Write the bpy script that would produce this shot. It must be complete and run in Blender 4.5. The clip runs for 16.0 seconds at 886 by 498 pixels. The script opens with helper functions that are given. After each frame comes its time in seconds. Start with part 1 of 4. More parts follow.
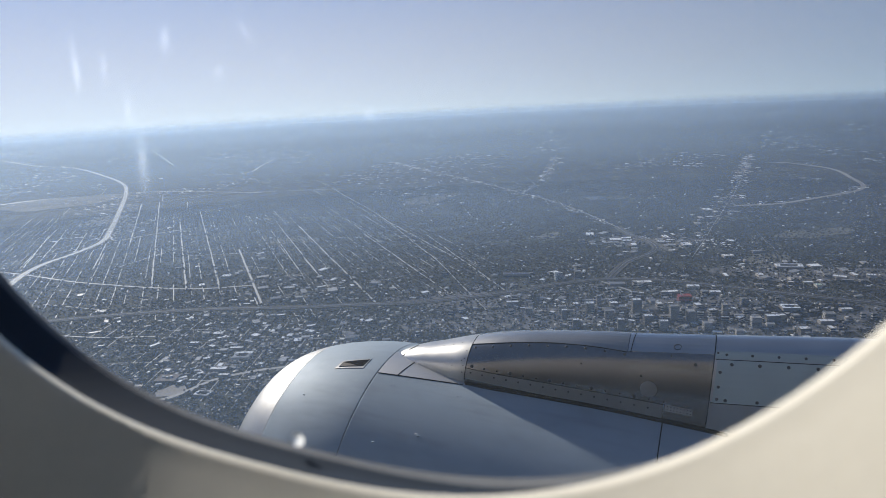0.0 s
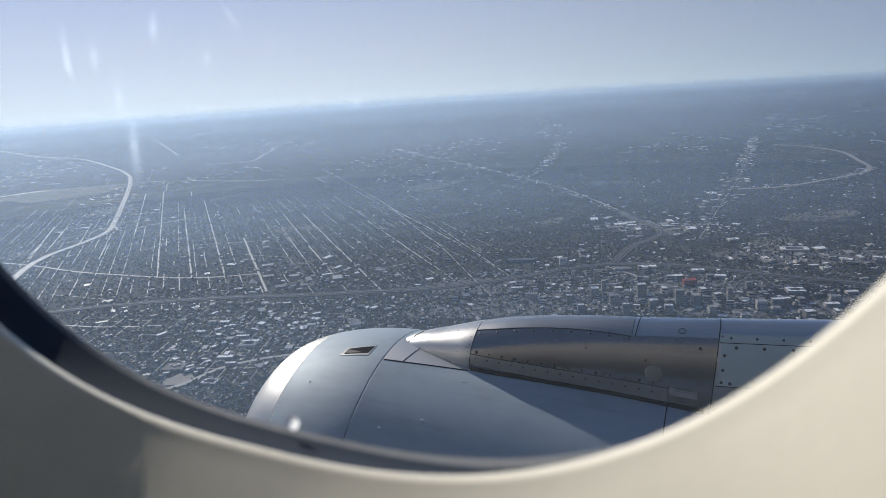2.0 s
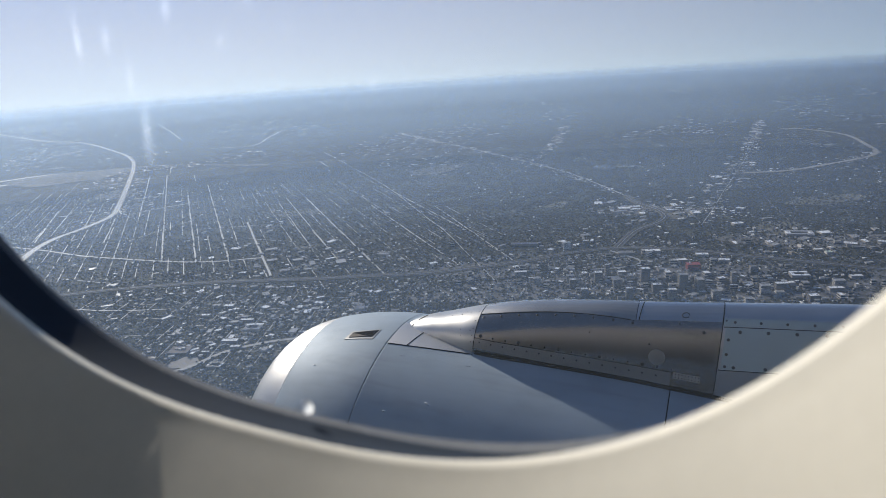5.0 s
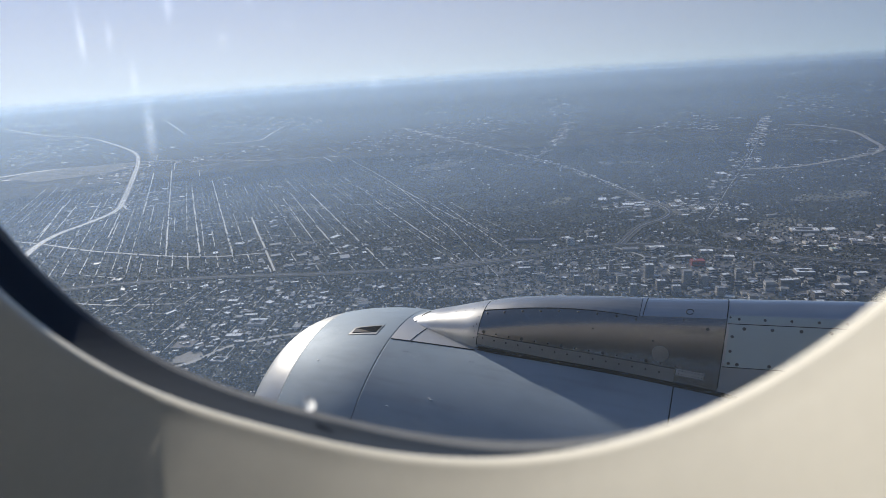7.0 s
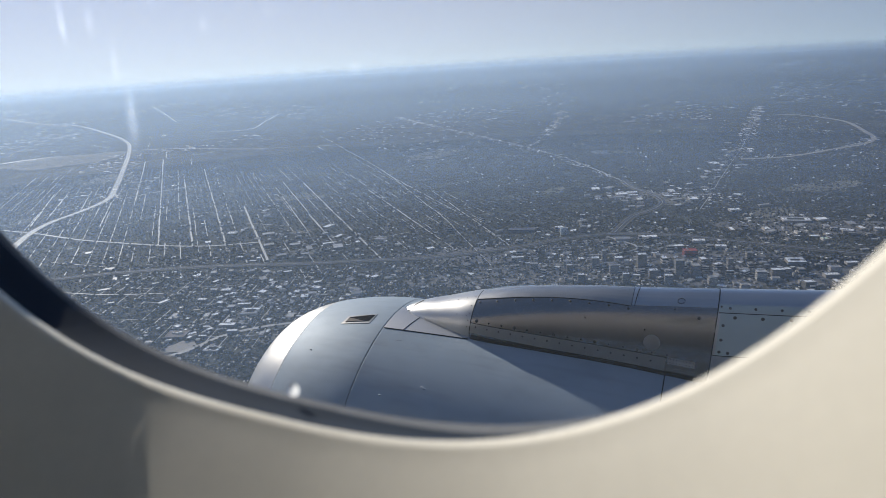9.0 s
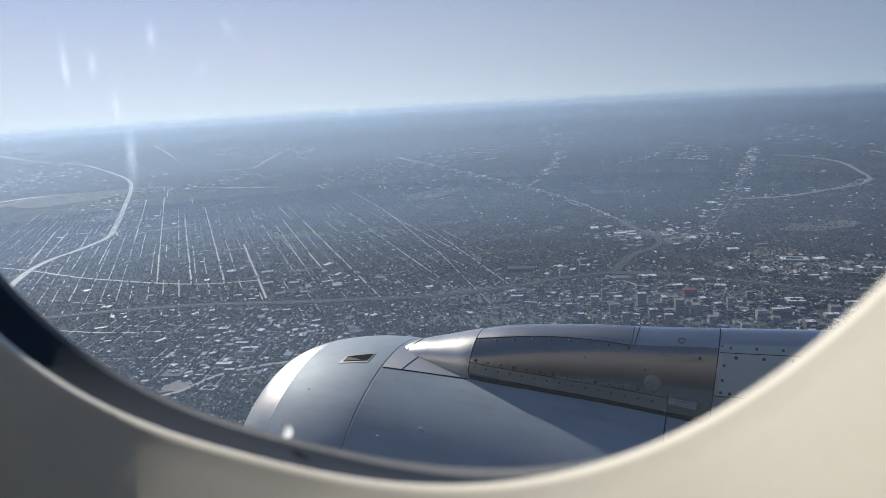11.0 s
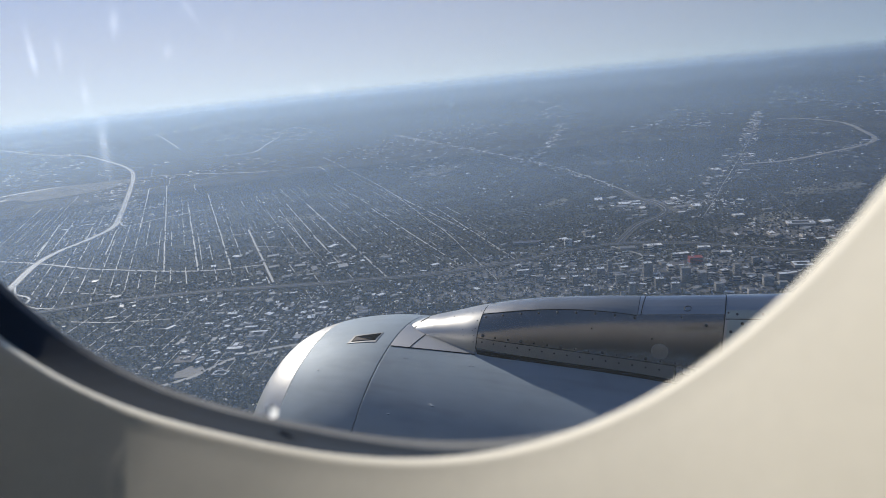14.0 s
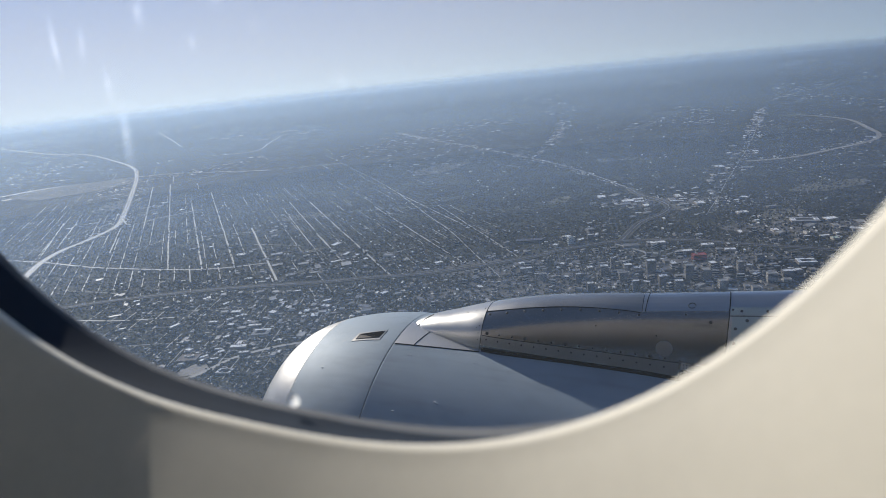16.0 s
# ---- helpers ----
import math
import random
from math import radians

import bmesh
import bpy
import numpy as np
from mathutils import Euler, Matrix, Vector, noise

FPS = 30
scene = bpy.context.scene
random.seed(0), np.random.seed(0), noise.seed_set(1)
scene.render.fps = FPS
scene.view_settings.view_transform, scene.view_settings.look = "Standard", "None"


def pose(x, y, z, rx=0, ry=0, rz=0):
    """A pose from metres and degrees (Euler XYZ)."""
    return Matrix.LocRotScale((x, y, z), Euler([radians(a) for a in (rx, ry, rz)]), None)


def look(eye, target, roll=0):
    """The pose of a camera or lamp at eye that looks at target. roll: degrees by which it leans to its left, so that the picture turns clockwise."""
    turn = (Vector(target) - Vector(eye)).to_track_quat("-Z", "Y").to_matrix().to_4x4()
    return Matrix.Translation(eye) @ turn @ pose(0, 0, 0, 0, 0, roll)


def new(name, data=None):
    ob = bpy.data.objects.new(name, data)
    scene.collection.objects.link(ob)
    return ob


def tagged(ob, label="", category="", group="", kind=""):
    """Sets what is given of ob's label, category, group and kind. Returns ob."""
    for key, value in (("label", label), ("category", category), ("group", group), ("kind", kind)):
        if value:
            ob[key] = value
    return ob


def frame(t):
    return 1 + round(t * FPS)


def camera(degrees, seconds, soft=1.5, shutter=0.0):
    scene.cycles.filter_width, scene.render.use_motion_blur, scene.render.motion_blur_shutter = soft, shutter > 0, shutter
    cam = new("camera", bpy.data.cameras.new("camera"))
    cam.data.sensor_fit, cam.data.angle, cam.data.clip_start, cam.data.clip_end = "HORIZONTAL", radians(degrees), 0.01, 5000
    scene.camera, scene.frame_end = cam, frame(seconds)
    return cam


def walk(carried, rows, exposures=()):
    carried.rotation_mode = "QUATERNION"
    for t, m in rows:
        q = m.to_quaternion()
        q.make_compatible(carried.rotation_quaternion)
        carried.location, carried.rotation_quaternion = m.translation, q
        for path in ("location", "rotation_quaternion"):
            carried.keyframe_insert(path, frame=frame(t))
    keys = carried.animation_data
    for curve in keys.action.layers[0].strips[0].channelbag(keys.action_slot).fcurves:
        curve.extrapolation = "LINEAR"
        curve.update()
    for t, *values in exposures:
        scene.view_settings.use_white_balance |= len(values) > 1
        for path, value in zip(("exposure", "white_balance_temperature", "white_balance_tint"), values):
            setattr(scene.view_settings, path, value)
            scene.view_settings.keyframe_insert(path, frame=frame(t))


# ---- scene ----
# Airliner window seat over a city. The aircraft's own axes: x aft, y outboard, z up, nose up and banked a little;
# AIRCRAFT carries them into the world, in which z is the true vertical and the ground lies at z = 0.
# The lens sees no farther than 5 km, so that the land is laid out at about one eleventh of its size below the aircraft.
HEIGHT = 120.0
UP_IN_AIRCRAFT = Vector((-0.0840, -0.0784, 0.9934))
AIRCRAFT = Matrix.Translation((0, 0, HEIGHT)) @ UP_IN_AIRCRAFT.rotation_difference(Vector((0, 0, 1))).to_matrix().to_4x4()

cam = camera(68.0, 16.0, soft=0.72)
cam.data.dof.use_dof = True
cam.data.dof.focus_distance = 5.0
cam.data.dof.aperture_fstop = 13.0
# seconds; eye in the aircraft's axes; yaw, pitch, roll in degrees
ROWS = [
    (0.0, 0.0004, -0.0001, -0.0015, 21.456, -11.124, -3.281),
    (0.5, 0.0016, -0.0001, -0.0014, 21.391, -11.738, -3.157),
    (1.0, 0.0034, -0.0002, -0.0011, 21.477, -11.991, -3.016),
    (1.5, 0.0042, -0.0001, -0.0014, 21.558, -12.190, -2.742),
    (2.0, 0.0044, -0.0001, -0.0016, 21.706, -12.310, -2.627),
    (2.5, 0.0022, -0.0001, 0.0006, 21.808, -12.652, -2.719),
    (3.0, 0.0013, -0.0001, 0.0019, 21.816, -13.025, -2.466),
    (3.5, 0.0046, -0.0001, 0.0008, 21.868, -13.097, -2.519),
    (4.0, 0.0037, -0.0001, 0.0001, 21.875, -13.207, -2.591),
    (6.5, -0.0008, -0.0001, -0.0044, 22.273, -14.298, -2.557),
    (7.0, 0.0016, -0.0000, -0.0012, 22.360, -14.096, -2.647),
    (7.5, 0.0016, -0.0001, -0.0008, 22.413, -13.694, -2.858),
    (8.0, 0.0006, 0.0000, 0.0000, 22.353, -14.070, -2.932),
    (8.5, -0.0036, -0.0001, 0.0005, 22.120, -14.666, -2.937),
    (9.0, 0.0049, -0.0001, -0.0016, 21.814, -14.991, -2.832),
    (11.5, 0.0067, 0.0000, -0.0005, 21.823, -11.182, -2.684),
    (12.0, 0.0092, 0.0000, 0.0009, 21.877, -12.513, -1.746),
    (12.5, 0.0060, -0.0001, -0.0005, 21.835, -13.404, -1.161),
    (13.0, 0.0087, 0.0000, -0.0004, 21.853, -13.346, -1.195),
    (13.5, 0.0102, 0.0010, -0.0007, 21.731, -13.237, -0.963),
    (14.0, 0.0130, 0.0028, -0.0012, 21.703, -13.600, -0.746),
    (14.5, 0.0107, 0.0010, 0.0005, 21.673, -14.423, -0.404),
    (15.0, 0.0085, -0.0001, -0.0028, 21.841, -14.645, -0.343),
    (15.5, 0.0089, 0.0000, -0.0021, 21.913, -14.195, -0.437),
    (16.0, 0.0090, -0.0001, -0.0035, 21.942, -13.784, -0.562),
]
walk(cam, [(t, AIRCRAFT @ pose(x, y, z, 90 + pitch, roll, yaw)) for t, x, y, z, yaw, pitch, roll in ROWS], [(0.0, 0.0), (9.0, 0.02), (12.5, -0.05), (16.0, -0.06)])

# ---- light ----
SUN_AHEAD, SUN_HIGH = 60.0, 25.5     # degrees ahead of abeam, degrees above the horizon
world = bpy.data.worlds.new("sky")
scene.world = world
world.use_nodes = True
wn, wl = world.node_tree.nodes, world.node_tree.links
wn.clear()
sky = wn.new("ShaderNodeTexSky")
sky.sky_type, sky.sun_disc = "NISHITA", False
sky.sun_elevation, sky.sun_rotation = radians(SUN_HIGH), radians(-SUN_AHEAD)
sky.altitude, sky.air_density, sky.dust_density, sky.ozone_density = 5000.0, 1.0, 0.0, 2.0
coord = wn.new("ShaderNodeTexCoord")
lift = wn.new("ShaderNodeVectorMath")
lift.operation = "ADD"
lift.inputs[1].default_value = (0, 0, 0.10)
bg = wn.new("ShaderNodeBackground")
bg.inputs["Strength"].default_value = 0.140
wout = wn.new("ShaderNodeOutputWorld")
wl.new(coord.outputs["Generated"], lift.inputs[0])
wl.new(lift.outputs[0], sky.inputs[0])
wl.new(sky.outputs[0], bg.inputs["Color"])
wl.new(bg.outputs[0], wout.inputs[0])
sun = new("sun", bpy.data.lights.new("sun", "SUN"))
sun.data.energy, sun.data.angle, sun.data.color = 4.3, radians(0.9), (1.0, 0.95, 0.87)
a, e = radians(SUN_AHEAD), radians(SUN_HIGH)
TO_SUN = Vector((-math.sin(a) * math.cos(e), math.cos(a) * math.cos(e), math.sin(e)))
sun.matrix_world = look((0, 0, 900), Vector((0, 0, 900)) - TO_SUN)


# ---- materials ----
class Nodes:
    """A material's nodes, with short calls for the kinds that are used here."""

    def __init__(self, name):
        self.mat = bpy.data.materials.new(name)
        self.mat.use_nodes = True
        self.n, self.l = self.mat.node_tree.nodes, self.mat.node_tree.links
        self.n.clear()
        self.out = self.n.new("ShaderNodeOutputMaterial")
        self.place = self.n.new("ShaderNodeTexCoord").outputs["Object"]

    def add(self, kind, **settings):
        node = self.n.new(kind)
        for key, value in settings.items():
            self.give(node.inputs[key], value)
        return node

    def give(self, socket, value):
        if isinstance(value, bpy.types.NodeSocket):
            self.l.new(value, socket)
        else:
            socket.default_value = value

    def noise(self, scale, detail=4.0, rough=0.55, stretch=None):
        vec = self.place
        if stretch:
            m = self.add("ShaderNodeMapping")
            m.inputs["Scale"].default_value = stretch
            self.l.new(self.place, m.inputs["Vector"])
            vec = m.outputs[0]
        t = self.add("ShaderNodeTexNoise", Scale=scale, Detail=detail, Roughness=rough)
        self.l.new(vec, t.inputs["Vector"])
        return t.outputs["Fac"]

    def ramp(self, fac, *stops):
        r = self.n.new("ShaderNodeValToRGB")
        els = r.color_ramp.elements
        while len(els) < len(stops):
            els.new(0.5)
        for el, (at, col) in zip(els, stops):
            el.position = at
            el.color = (*col, 1) if isinstance(col, tuple) else (col, col, col, 1)
        self.l.new(fac, r.inputs[0])
        return r.outputs[0]

    def mix(self, fac, a, b, blend="MIX"):
        m = self.n.new("ShaderNodeMix")
        m.data_type, m.blend_type = "RGBA", blend
        self.give(m.inputs[0], fac)
        for socket, value in ((m.inputs[6], a), (m.inputs[7], b)):
            self.give(socket, (*value, 1) if isinstance(value, tuple) and len(value) == 3 else value)
        return m.outputs[2]

    def math(self, op, a, b=0.0, clamp=False):
        m = self.n.new("ShaderNodeMath")
        m.operation, m.use_clamp = op, clamp
        self.give(m.inputs[0], a)
        self.give(m.inputs[1], b)
        return m.outputs[0]

    def bump(self, height, strength=0.2, distance=0.01):
        b = self.add("ShaderNodeBump", Strength=strength, Distance=distance)
        self.l.new(height, b.inputs["Height"])
        return b.outputs[0]

    def surface(self, color, rough=0.6, metal=0.0, normal=None, spec=0.5, coat=0.0):
        p = self.add("ShaderNodeBsdfPrincipled")
        self.give(p.inputs["Base Color"], (*color, 1) if isinstance(color, tuple) and len(color) == 3 else color)
        self.give(p.inputs["Roughness"], rough)
        self.give(p.inputs["Metallic"], metal)
        self.give(p.inputs["Specular IOR Level"], spec)
        self.give(p.inputs["Coat Weight"], coat)
        p.inputs["Coat Roughness"].default_value = 0.12
        if normal:
            self.l.new(normal, p.inputs["Normal"])
        self.l.new(p.outputs[0], self.out.inputs[0])
        return self.mat


def simple(name, color, rough=0.6, metal=0.0, grain=40.0, vary=0.12, bump=0.1, spec=0.5, coat=0.0, depth=0.002):
    """Paint, plastic, rubber or metal, with stains at two scales and a fine relief."""
    n = Nodes(name)
    big, fine = n.noise(grain * 0.12, 5), n.noise(grain, 3)
    low, high = tuple(c * (1 - vary) for c in color), tuple(min(1, c * (1 + vary)) for c in color)
    col = n.mix(n.ramp(big, (0.35, 0.0), (0.65, 1.0)), low, high)
    col = n.mix(n.math("MULTIPLY", fine, 0.35), col, tuple(c * 0.8 for c in color))
    r = n.math("ADD", n.math("MULTIPLY", big, 0.18), rough - 0.09)
    return n.surface(col, r, metal, n.bump(fine, bump, depth), spec, coat)


def haze_material(name, density, full, low, high, glow, warm_aloft, tint, back, aloft=0.0, end=1.0):
    """A sheet that stands in for haze: lets most of the light through and scatters the rest, tinted blue low down and
    warm above the horizon; thins out towards the ground and aloft.
    """
    n = Nodes(name)
    sep = n.add("ShaderNodeSeparateXYZ", Vector=n.place)
    rise = n.add("ShaderNodeMapRange")
    rise.interpolation_type = "SMOOTHSTEP"
    rise.inputs["From Min"].default_value, rise.inputs["From Max"].default_value = -1.0, full
    n.l.new(sep.outputs[2], rise.inputs["Value"])
    fall = n.add("ShaderNodeMapRange")
    fall.interpolation_type = "SMOOTHSTEP"
    fall.inputs["From Min"].default_value, fall.inputs["From Max"].default_value = low, high
    fall.inputs["To Min"].default_value, fall.inputs["To Max"].default_value = 1.0, aloft
    n.l.new(sep.outputs[2], fall.inputs["Value"])
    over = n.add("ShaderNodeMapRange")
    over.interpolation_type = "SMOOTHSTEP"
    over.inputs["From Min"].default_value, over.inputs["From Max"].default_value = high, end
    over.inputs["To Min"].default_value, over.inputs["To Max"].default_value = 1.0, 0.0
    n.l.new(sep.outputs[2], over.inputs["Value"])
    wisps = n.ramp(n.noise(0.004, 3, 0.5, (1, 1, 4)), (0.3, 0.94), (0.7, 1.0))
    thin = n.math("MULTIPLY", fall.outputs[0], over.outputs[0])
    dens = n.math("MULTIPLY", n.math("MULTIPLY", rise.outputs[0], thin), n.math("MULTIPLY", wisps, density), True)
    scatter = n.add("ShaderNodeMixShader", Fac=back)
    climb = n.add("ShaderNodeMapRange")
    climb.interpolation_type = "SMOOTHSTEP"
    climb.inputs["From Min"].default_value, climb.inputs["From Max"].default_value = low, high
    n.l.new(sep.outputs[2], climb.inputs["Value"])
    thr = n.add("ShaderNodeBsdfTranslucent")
    n.l.new(n.mix(climb.outputs[0], glow, warm_aloft), thr.inputs["Color"])
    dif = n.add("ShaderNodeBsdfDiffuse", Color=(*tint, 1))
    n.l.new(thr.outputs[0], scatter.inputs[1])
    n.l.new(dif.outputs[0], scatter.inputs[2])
    m = n.add("ShaderNodeMixShader", Fac=dens)
    n.l.new(n.add("ShaderNodeBsdfTransparent").outputs[0], m.inputs[1])
    n.l.new(scatter.outputs[0], m.inputs[2])
    n.l.new(m.outputs[0], n.out.inputs[0])
    return n.mat


def land_material():
    """Wooded suburbs from the air: dark tree cover, lawns, bare lots and fields."""
    n = Nodes("land")
    clumps, patches, wide = n.noise(0.55, 3, 0.7), n.noise(0.035, 5, 0.6), n.noise(0.006, 4, 0.5)
    trees = n.mix(clumps, (0.011, 0.013, 0.013), (0.055, 0.056, 0.048))
    grass = n.mix(clumps, (0.058, 0.062, 0.050), (0.12, 0.115, 0.092))
    col = n.mix(n.ramp(patches, (0.50, 0.0), (0.68, 0.85)), trees, grass)
    col = n.mix(n.ramp(wide, (0.60, 0.0), (0.75, 0.5)), col, (0.13, 0.12, 0.095))
    n.surface(col, 0.95, 0.0, n.bump(clumps, 0.8, 0.6), 0.1)
    # haze is imitated at the rim: the ground fades to transparent and shows sky
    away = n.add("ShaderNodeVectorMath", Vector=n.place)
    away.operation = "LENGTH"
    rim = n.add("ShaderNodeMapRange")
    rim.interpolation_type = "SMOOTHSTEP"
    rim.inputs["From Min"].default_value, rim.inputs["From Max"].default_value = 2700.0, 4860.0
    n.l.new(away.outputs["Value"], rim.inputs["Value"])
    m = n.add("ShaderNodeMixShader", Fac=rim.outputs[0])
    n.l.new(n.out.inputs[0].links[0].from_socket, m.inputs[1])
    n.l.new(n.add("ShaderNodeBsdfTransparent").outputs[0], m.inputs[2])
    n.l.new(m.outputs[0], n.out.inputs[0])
    return n.mat


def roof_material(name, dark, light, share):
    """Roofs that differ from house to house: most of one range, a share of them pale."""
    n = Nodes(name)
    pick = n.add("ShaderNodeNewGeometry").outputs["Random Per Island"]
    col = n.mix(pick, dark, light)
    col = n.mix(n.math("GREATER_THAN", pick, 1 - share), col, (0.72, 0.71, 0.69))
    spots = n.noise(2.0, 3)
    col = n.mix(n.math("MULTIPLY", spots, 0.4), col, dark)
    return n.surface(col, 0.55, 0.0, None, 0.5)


def per_island(name, dark, light):
    """Bare and evergreen crowns that differ from tree to tree."""
    n = Nodes(name)
    pick = n.add("ShaderNodeNewGeometry").outputs["Random Per Island"]
    return n.surface(n.mix(n.math("MULTIPLY", n.noise(1.5, 3), 0.4), n.mix(pick, dark, light), dark), 0.95, 0.0, None, 0.05)


def per_object(name, dark, light, rough=0.7, grain=1.2, spec=0.3, bright=0.0):
    """One range of colours, differing from object to object, with stains."""
    n = Nodes(name)
    pick = n.add("ShaderNodeObjectInfo").outputs["Random"]
    col = n.mix(pick, dark, light)
    col = n.mix(n.math("GREATER_THAN", pick, 1 - bright), col, tuple(min(0.93, c * 1.9) for c in light))
    col = n.mix(n.math("MULTIPLY", n.noise(grain, 4), 0.28), col, tuple(c * 0.55 for c in dark))
    return n.surface(col, rough, 0.0, None, spec)


def cowl_material():
    """Grey semi-gloss nacelle paint, a little streaked along the airflow."""
    n = Nodes("cowl_paint")
    streak, fine, cloud = n.noise(6.0, 4, 0.6, (0.25, 3, 3)), n.noise(160.0, 2), n.noise(1.6, 4)
    col = n.mix(n.ramp(cloud, (0.3, 0.0), (0.7, 1.0)), (0.315, 0.385, 0.445), (0.40, 0.465, 0.52))
    smudge = n.noise(5.0, 6, 0.65, (0.6, 1, 1))
    col = n.mix(n.math("MULTIPLY", n.ramp(smudge, (0.48, 0.0), (0.72, 1.0)), 0.30), col, (0.20, 0.235, 0.27))
    col = n.mix(n.math("MULTIPLY", n.ramp(streak, (0.5, 0.0), (0.8, 1.0)), 0.25), col, (0.17, 0.18, 0.20))
    r = n.math("ADD", n.math("MULTIPLY", streak, 0.10), 0.56)
    return n.surface(col, r, 0.10, n.bump(n.math("ADD", fine, n.math("MULTIPLY", cloud, 3.0)), 0.04, 0.002), 0.3, 0.0)


def metal_material(name, color, rough, brushed=0.12):
    """Bare sheet metal, brushed along the airflow, with duller stains."""
    n = Nodes(name)
    streak, cloud = n.noise(14.0, 4, 0.6, (0.2, 4, 4)), n.noise(2.4, 5)
    col = n.mix(n.ramp(cloud, (0.35, 0.0), (0.7, 1.0)), tuple(c * 0.86 for c in color), color)
    r = n.math("ADD", n.math("MULTIPLY", streak, brushed), n.math("ADD", n.math("MULTIPLY", cloud, 0.12), rough - 0.1))
    return n.surface(col, r, 1.0, n.bump(n.math("ADD", streak, n.math("MULTIPLY", cloud, 2.0)), 0.05, 0.003))


def mark_material():
    """A pale streak on the pane, added over what lies behind it; it fades out towards its ends."""
    n = Nodes("pane_mark")
    ball = n.add("ShaderNodeTexGradient")
    ball.gradient_type = "SPHERICAL"
    n.l.new(n.place, ball.inputs["Vector"])
    fac = n.math("MULTIPLY", n.math("POWER", ball.outputs["Fac"], 1.4), n.math("ADD", n.math("MULTIPLY", n.noise(3.0, 3), 0.5), 0.15))
    m = n.add("ShaderNodeAddShader")
    glint = n.add("ShaderNodeBsdfTranslucent")
    n.l.new(n.mix(fac, (0.0, 0.0, 0.0), (0.92, 0.95, 1.0)), glint.inputs["Color"])
    n.l.new(n.add("ShaderNodeBsdfTransparent").outputs[0], m.inputs[0])
    n.l.new(glint.outputs[0], m.inputs[1])
    n.l.new(m.outputs[0], n.out.inputs[0])
    return n.mat


def pane_material():
    """Acrylic with a faint film of dust and fine scratches that the sun lights up."""
    n = Nodes("acrylic_pane")
    film = n.ramp(n.noise(22.0, 5, 0.65), (0.40, 0.028), (0.75, 0.046))
    dust = n.add("ShaderNodeBsdfTranslucent", Color=(0.74, 0.87, 1.0, 1))
    gloss = n.add("ShaderNodeBsdfGlossy", Roughness=0.02)
    m = n.add("ShaderNodeMixShader", Fac=film)
    n.l.new(n.add("ShaderNodeBsdfTransparent").outputs[0], m.inputs[1])
    n.l.new(dust.outputs[0], m.inputs[2])
    m2 = n.add("ShaderNodeMixShader", Fac=0.004)
    n.l.new(m.outputs[0], m2.inputs[1])
    n.l.new(gloss.outputs[0], m2.inputs[2])
    n.l.new(m2.outputs[0], n.out.inputs[0])
    return n.mat


LAND = land_material()
CONCRETE = simple("pale_concrete_road", (0.29, 0.285, 0.275), 0.7, grain=3.0, depth=0.02)
ASPHALT = simple("worn_asphalt", (0.055, 0.055, 0.06), 0.9, grain=3.0, depth=0.02, spec=0.1)
STREET = simple("pale_street", (0.36, 0.352, 0.335), 0.7, grain=3.0, depth=0.02)
BARE = per_object("bare_lot", (0.20, 0.18, 0.15), (0.42, 0.39, 0.35), 0.9, 0.8)
FIELD = simple("dry_field", (0.115, 0.108, 0.085), 0.95, grain=1.0, vary=0.3, depth=0.05)
WATER = simple("lake_water", (0.05, 0.07, 0.09), 0.12, grain=1.0, vary=0.1, depth=0.02)
HOUSE = roof_material("house_roofs", (0.05, 0.048, 0.047), (0.17, 0.163, 0.155), 0.05)
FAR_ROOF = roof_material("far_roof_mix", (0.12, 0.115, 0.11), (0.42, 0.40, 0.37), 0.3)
TREES = per_island("tree_crowns", (0.026, 0.028, 0.026), (0.10, 0.096, 0.082))
WALLS = per_object("building_walls", (0.17, 0.15, 0.13), (0.52, 0.48, 0.43))
ROOFS = per_object("flat_roofs", (0.17, 0.163, 0.155), (0.60, 0.575, 0.54), 0.36, spec=0.6, bright=0.42)
PAVED = simple("grey_paving", (0.105, 0.102, 0.10), 0.9, grain=1.6, vary=0.45, depth=0.02)
GLASS_BAND = simple("window_bands", (0.035, 0.045, 0.055), 0.15, grain=2.0, depth=0.001)
ROOF_UNIT = simple("roof_machines", (0.35, 0.36, 0.36), 0.6, 0.2, grain=4.0)
RED = simple("red_cladding", (0.30, 0.05, 0.04), 0.6, grain=2.0, depth=0.01)
COWL = cowl_material()
LIP = metal_material("polished_lip", (0.45, 0.435, 0.41), 0.34, 0.2)
BARE_METAL = metal_material("fairing_metal", (0.41, 0.385, 0.36), 0.20, 0.08)
NOSE_METAL = metal_material("brighter_fairing_metal", (0.56, 0.545, 0.52), 0.36)
AFT_METAL = metal_material("silver_fairing_metal", (0.74, 0.73, 0.72), 0.34, 0.08)
STRIP_METAL = metal_material("strip_metal", (0.70, 0.68, 0.65), 0.46)
COVER_METAL = metal_material("cover_metal", (0.47, 0.45, 0.42), 0.36)
RAMP_METAL = simple("brown_ramp_metal", (0.085, 0.070, 0.058), 0.7, 0.2, grain=60.0)
PATCH_PAINT = simple("pale_grey_green_panel", (0.56, 0.63, 0.60), 0.45, grain=30.0, vary=0.05)
GAP = simple("dark_gap", (0.010, 0.010, 0.012), 0.9, grain=60.0, spec=0.03)
RIVET = simple("dull_fastener", (0.10, 0.095, 0.09), 0.5, 0.6, grain=300.0)
SKIN = simple("fuselage_skin", (0.37, 0.345, 0.32), 0.35, 0.3, grain=8.0, vary=0.05)
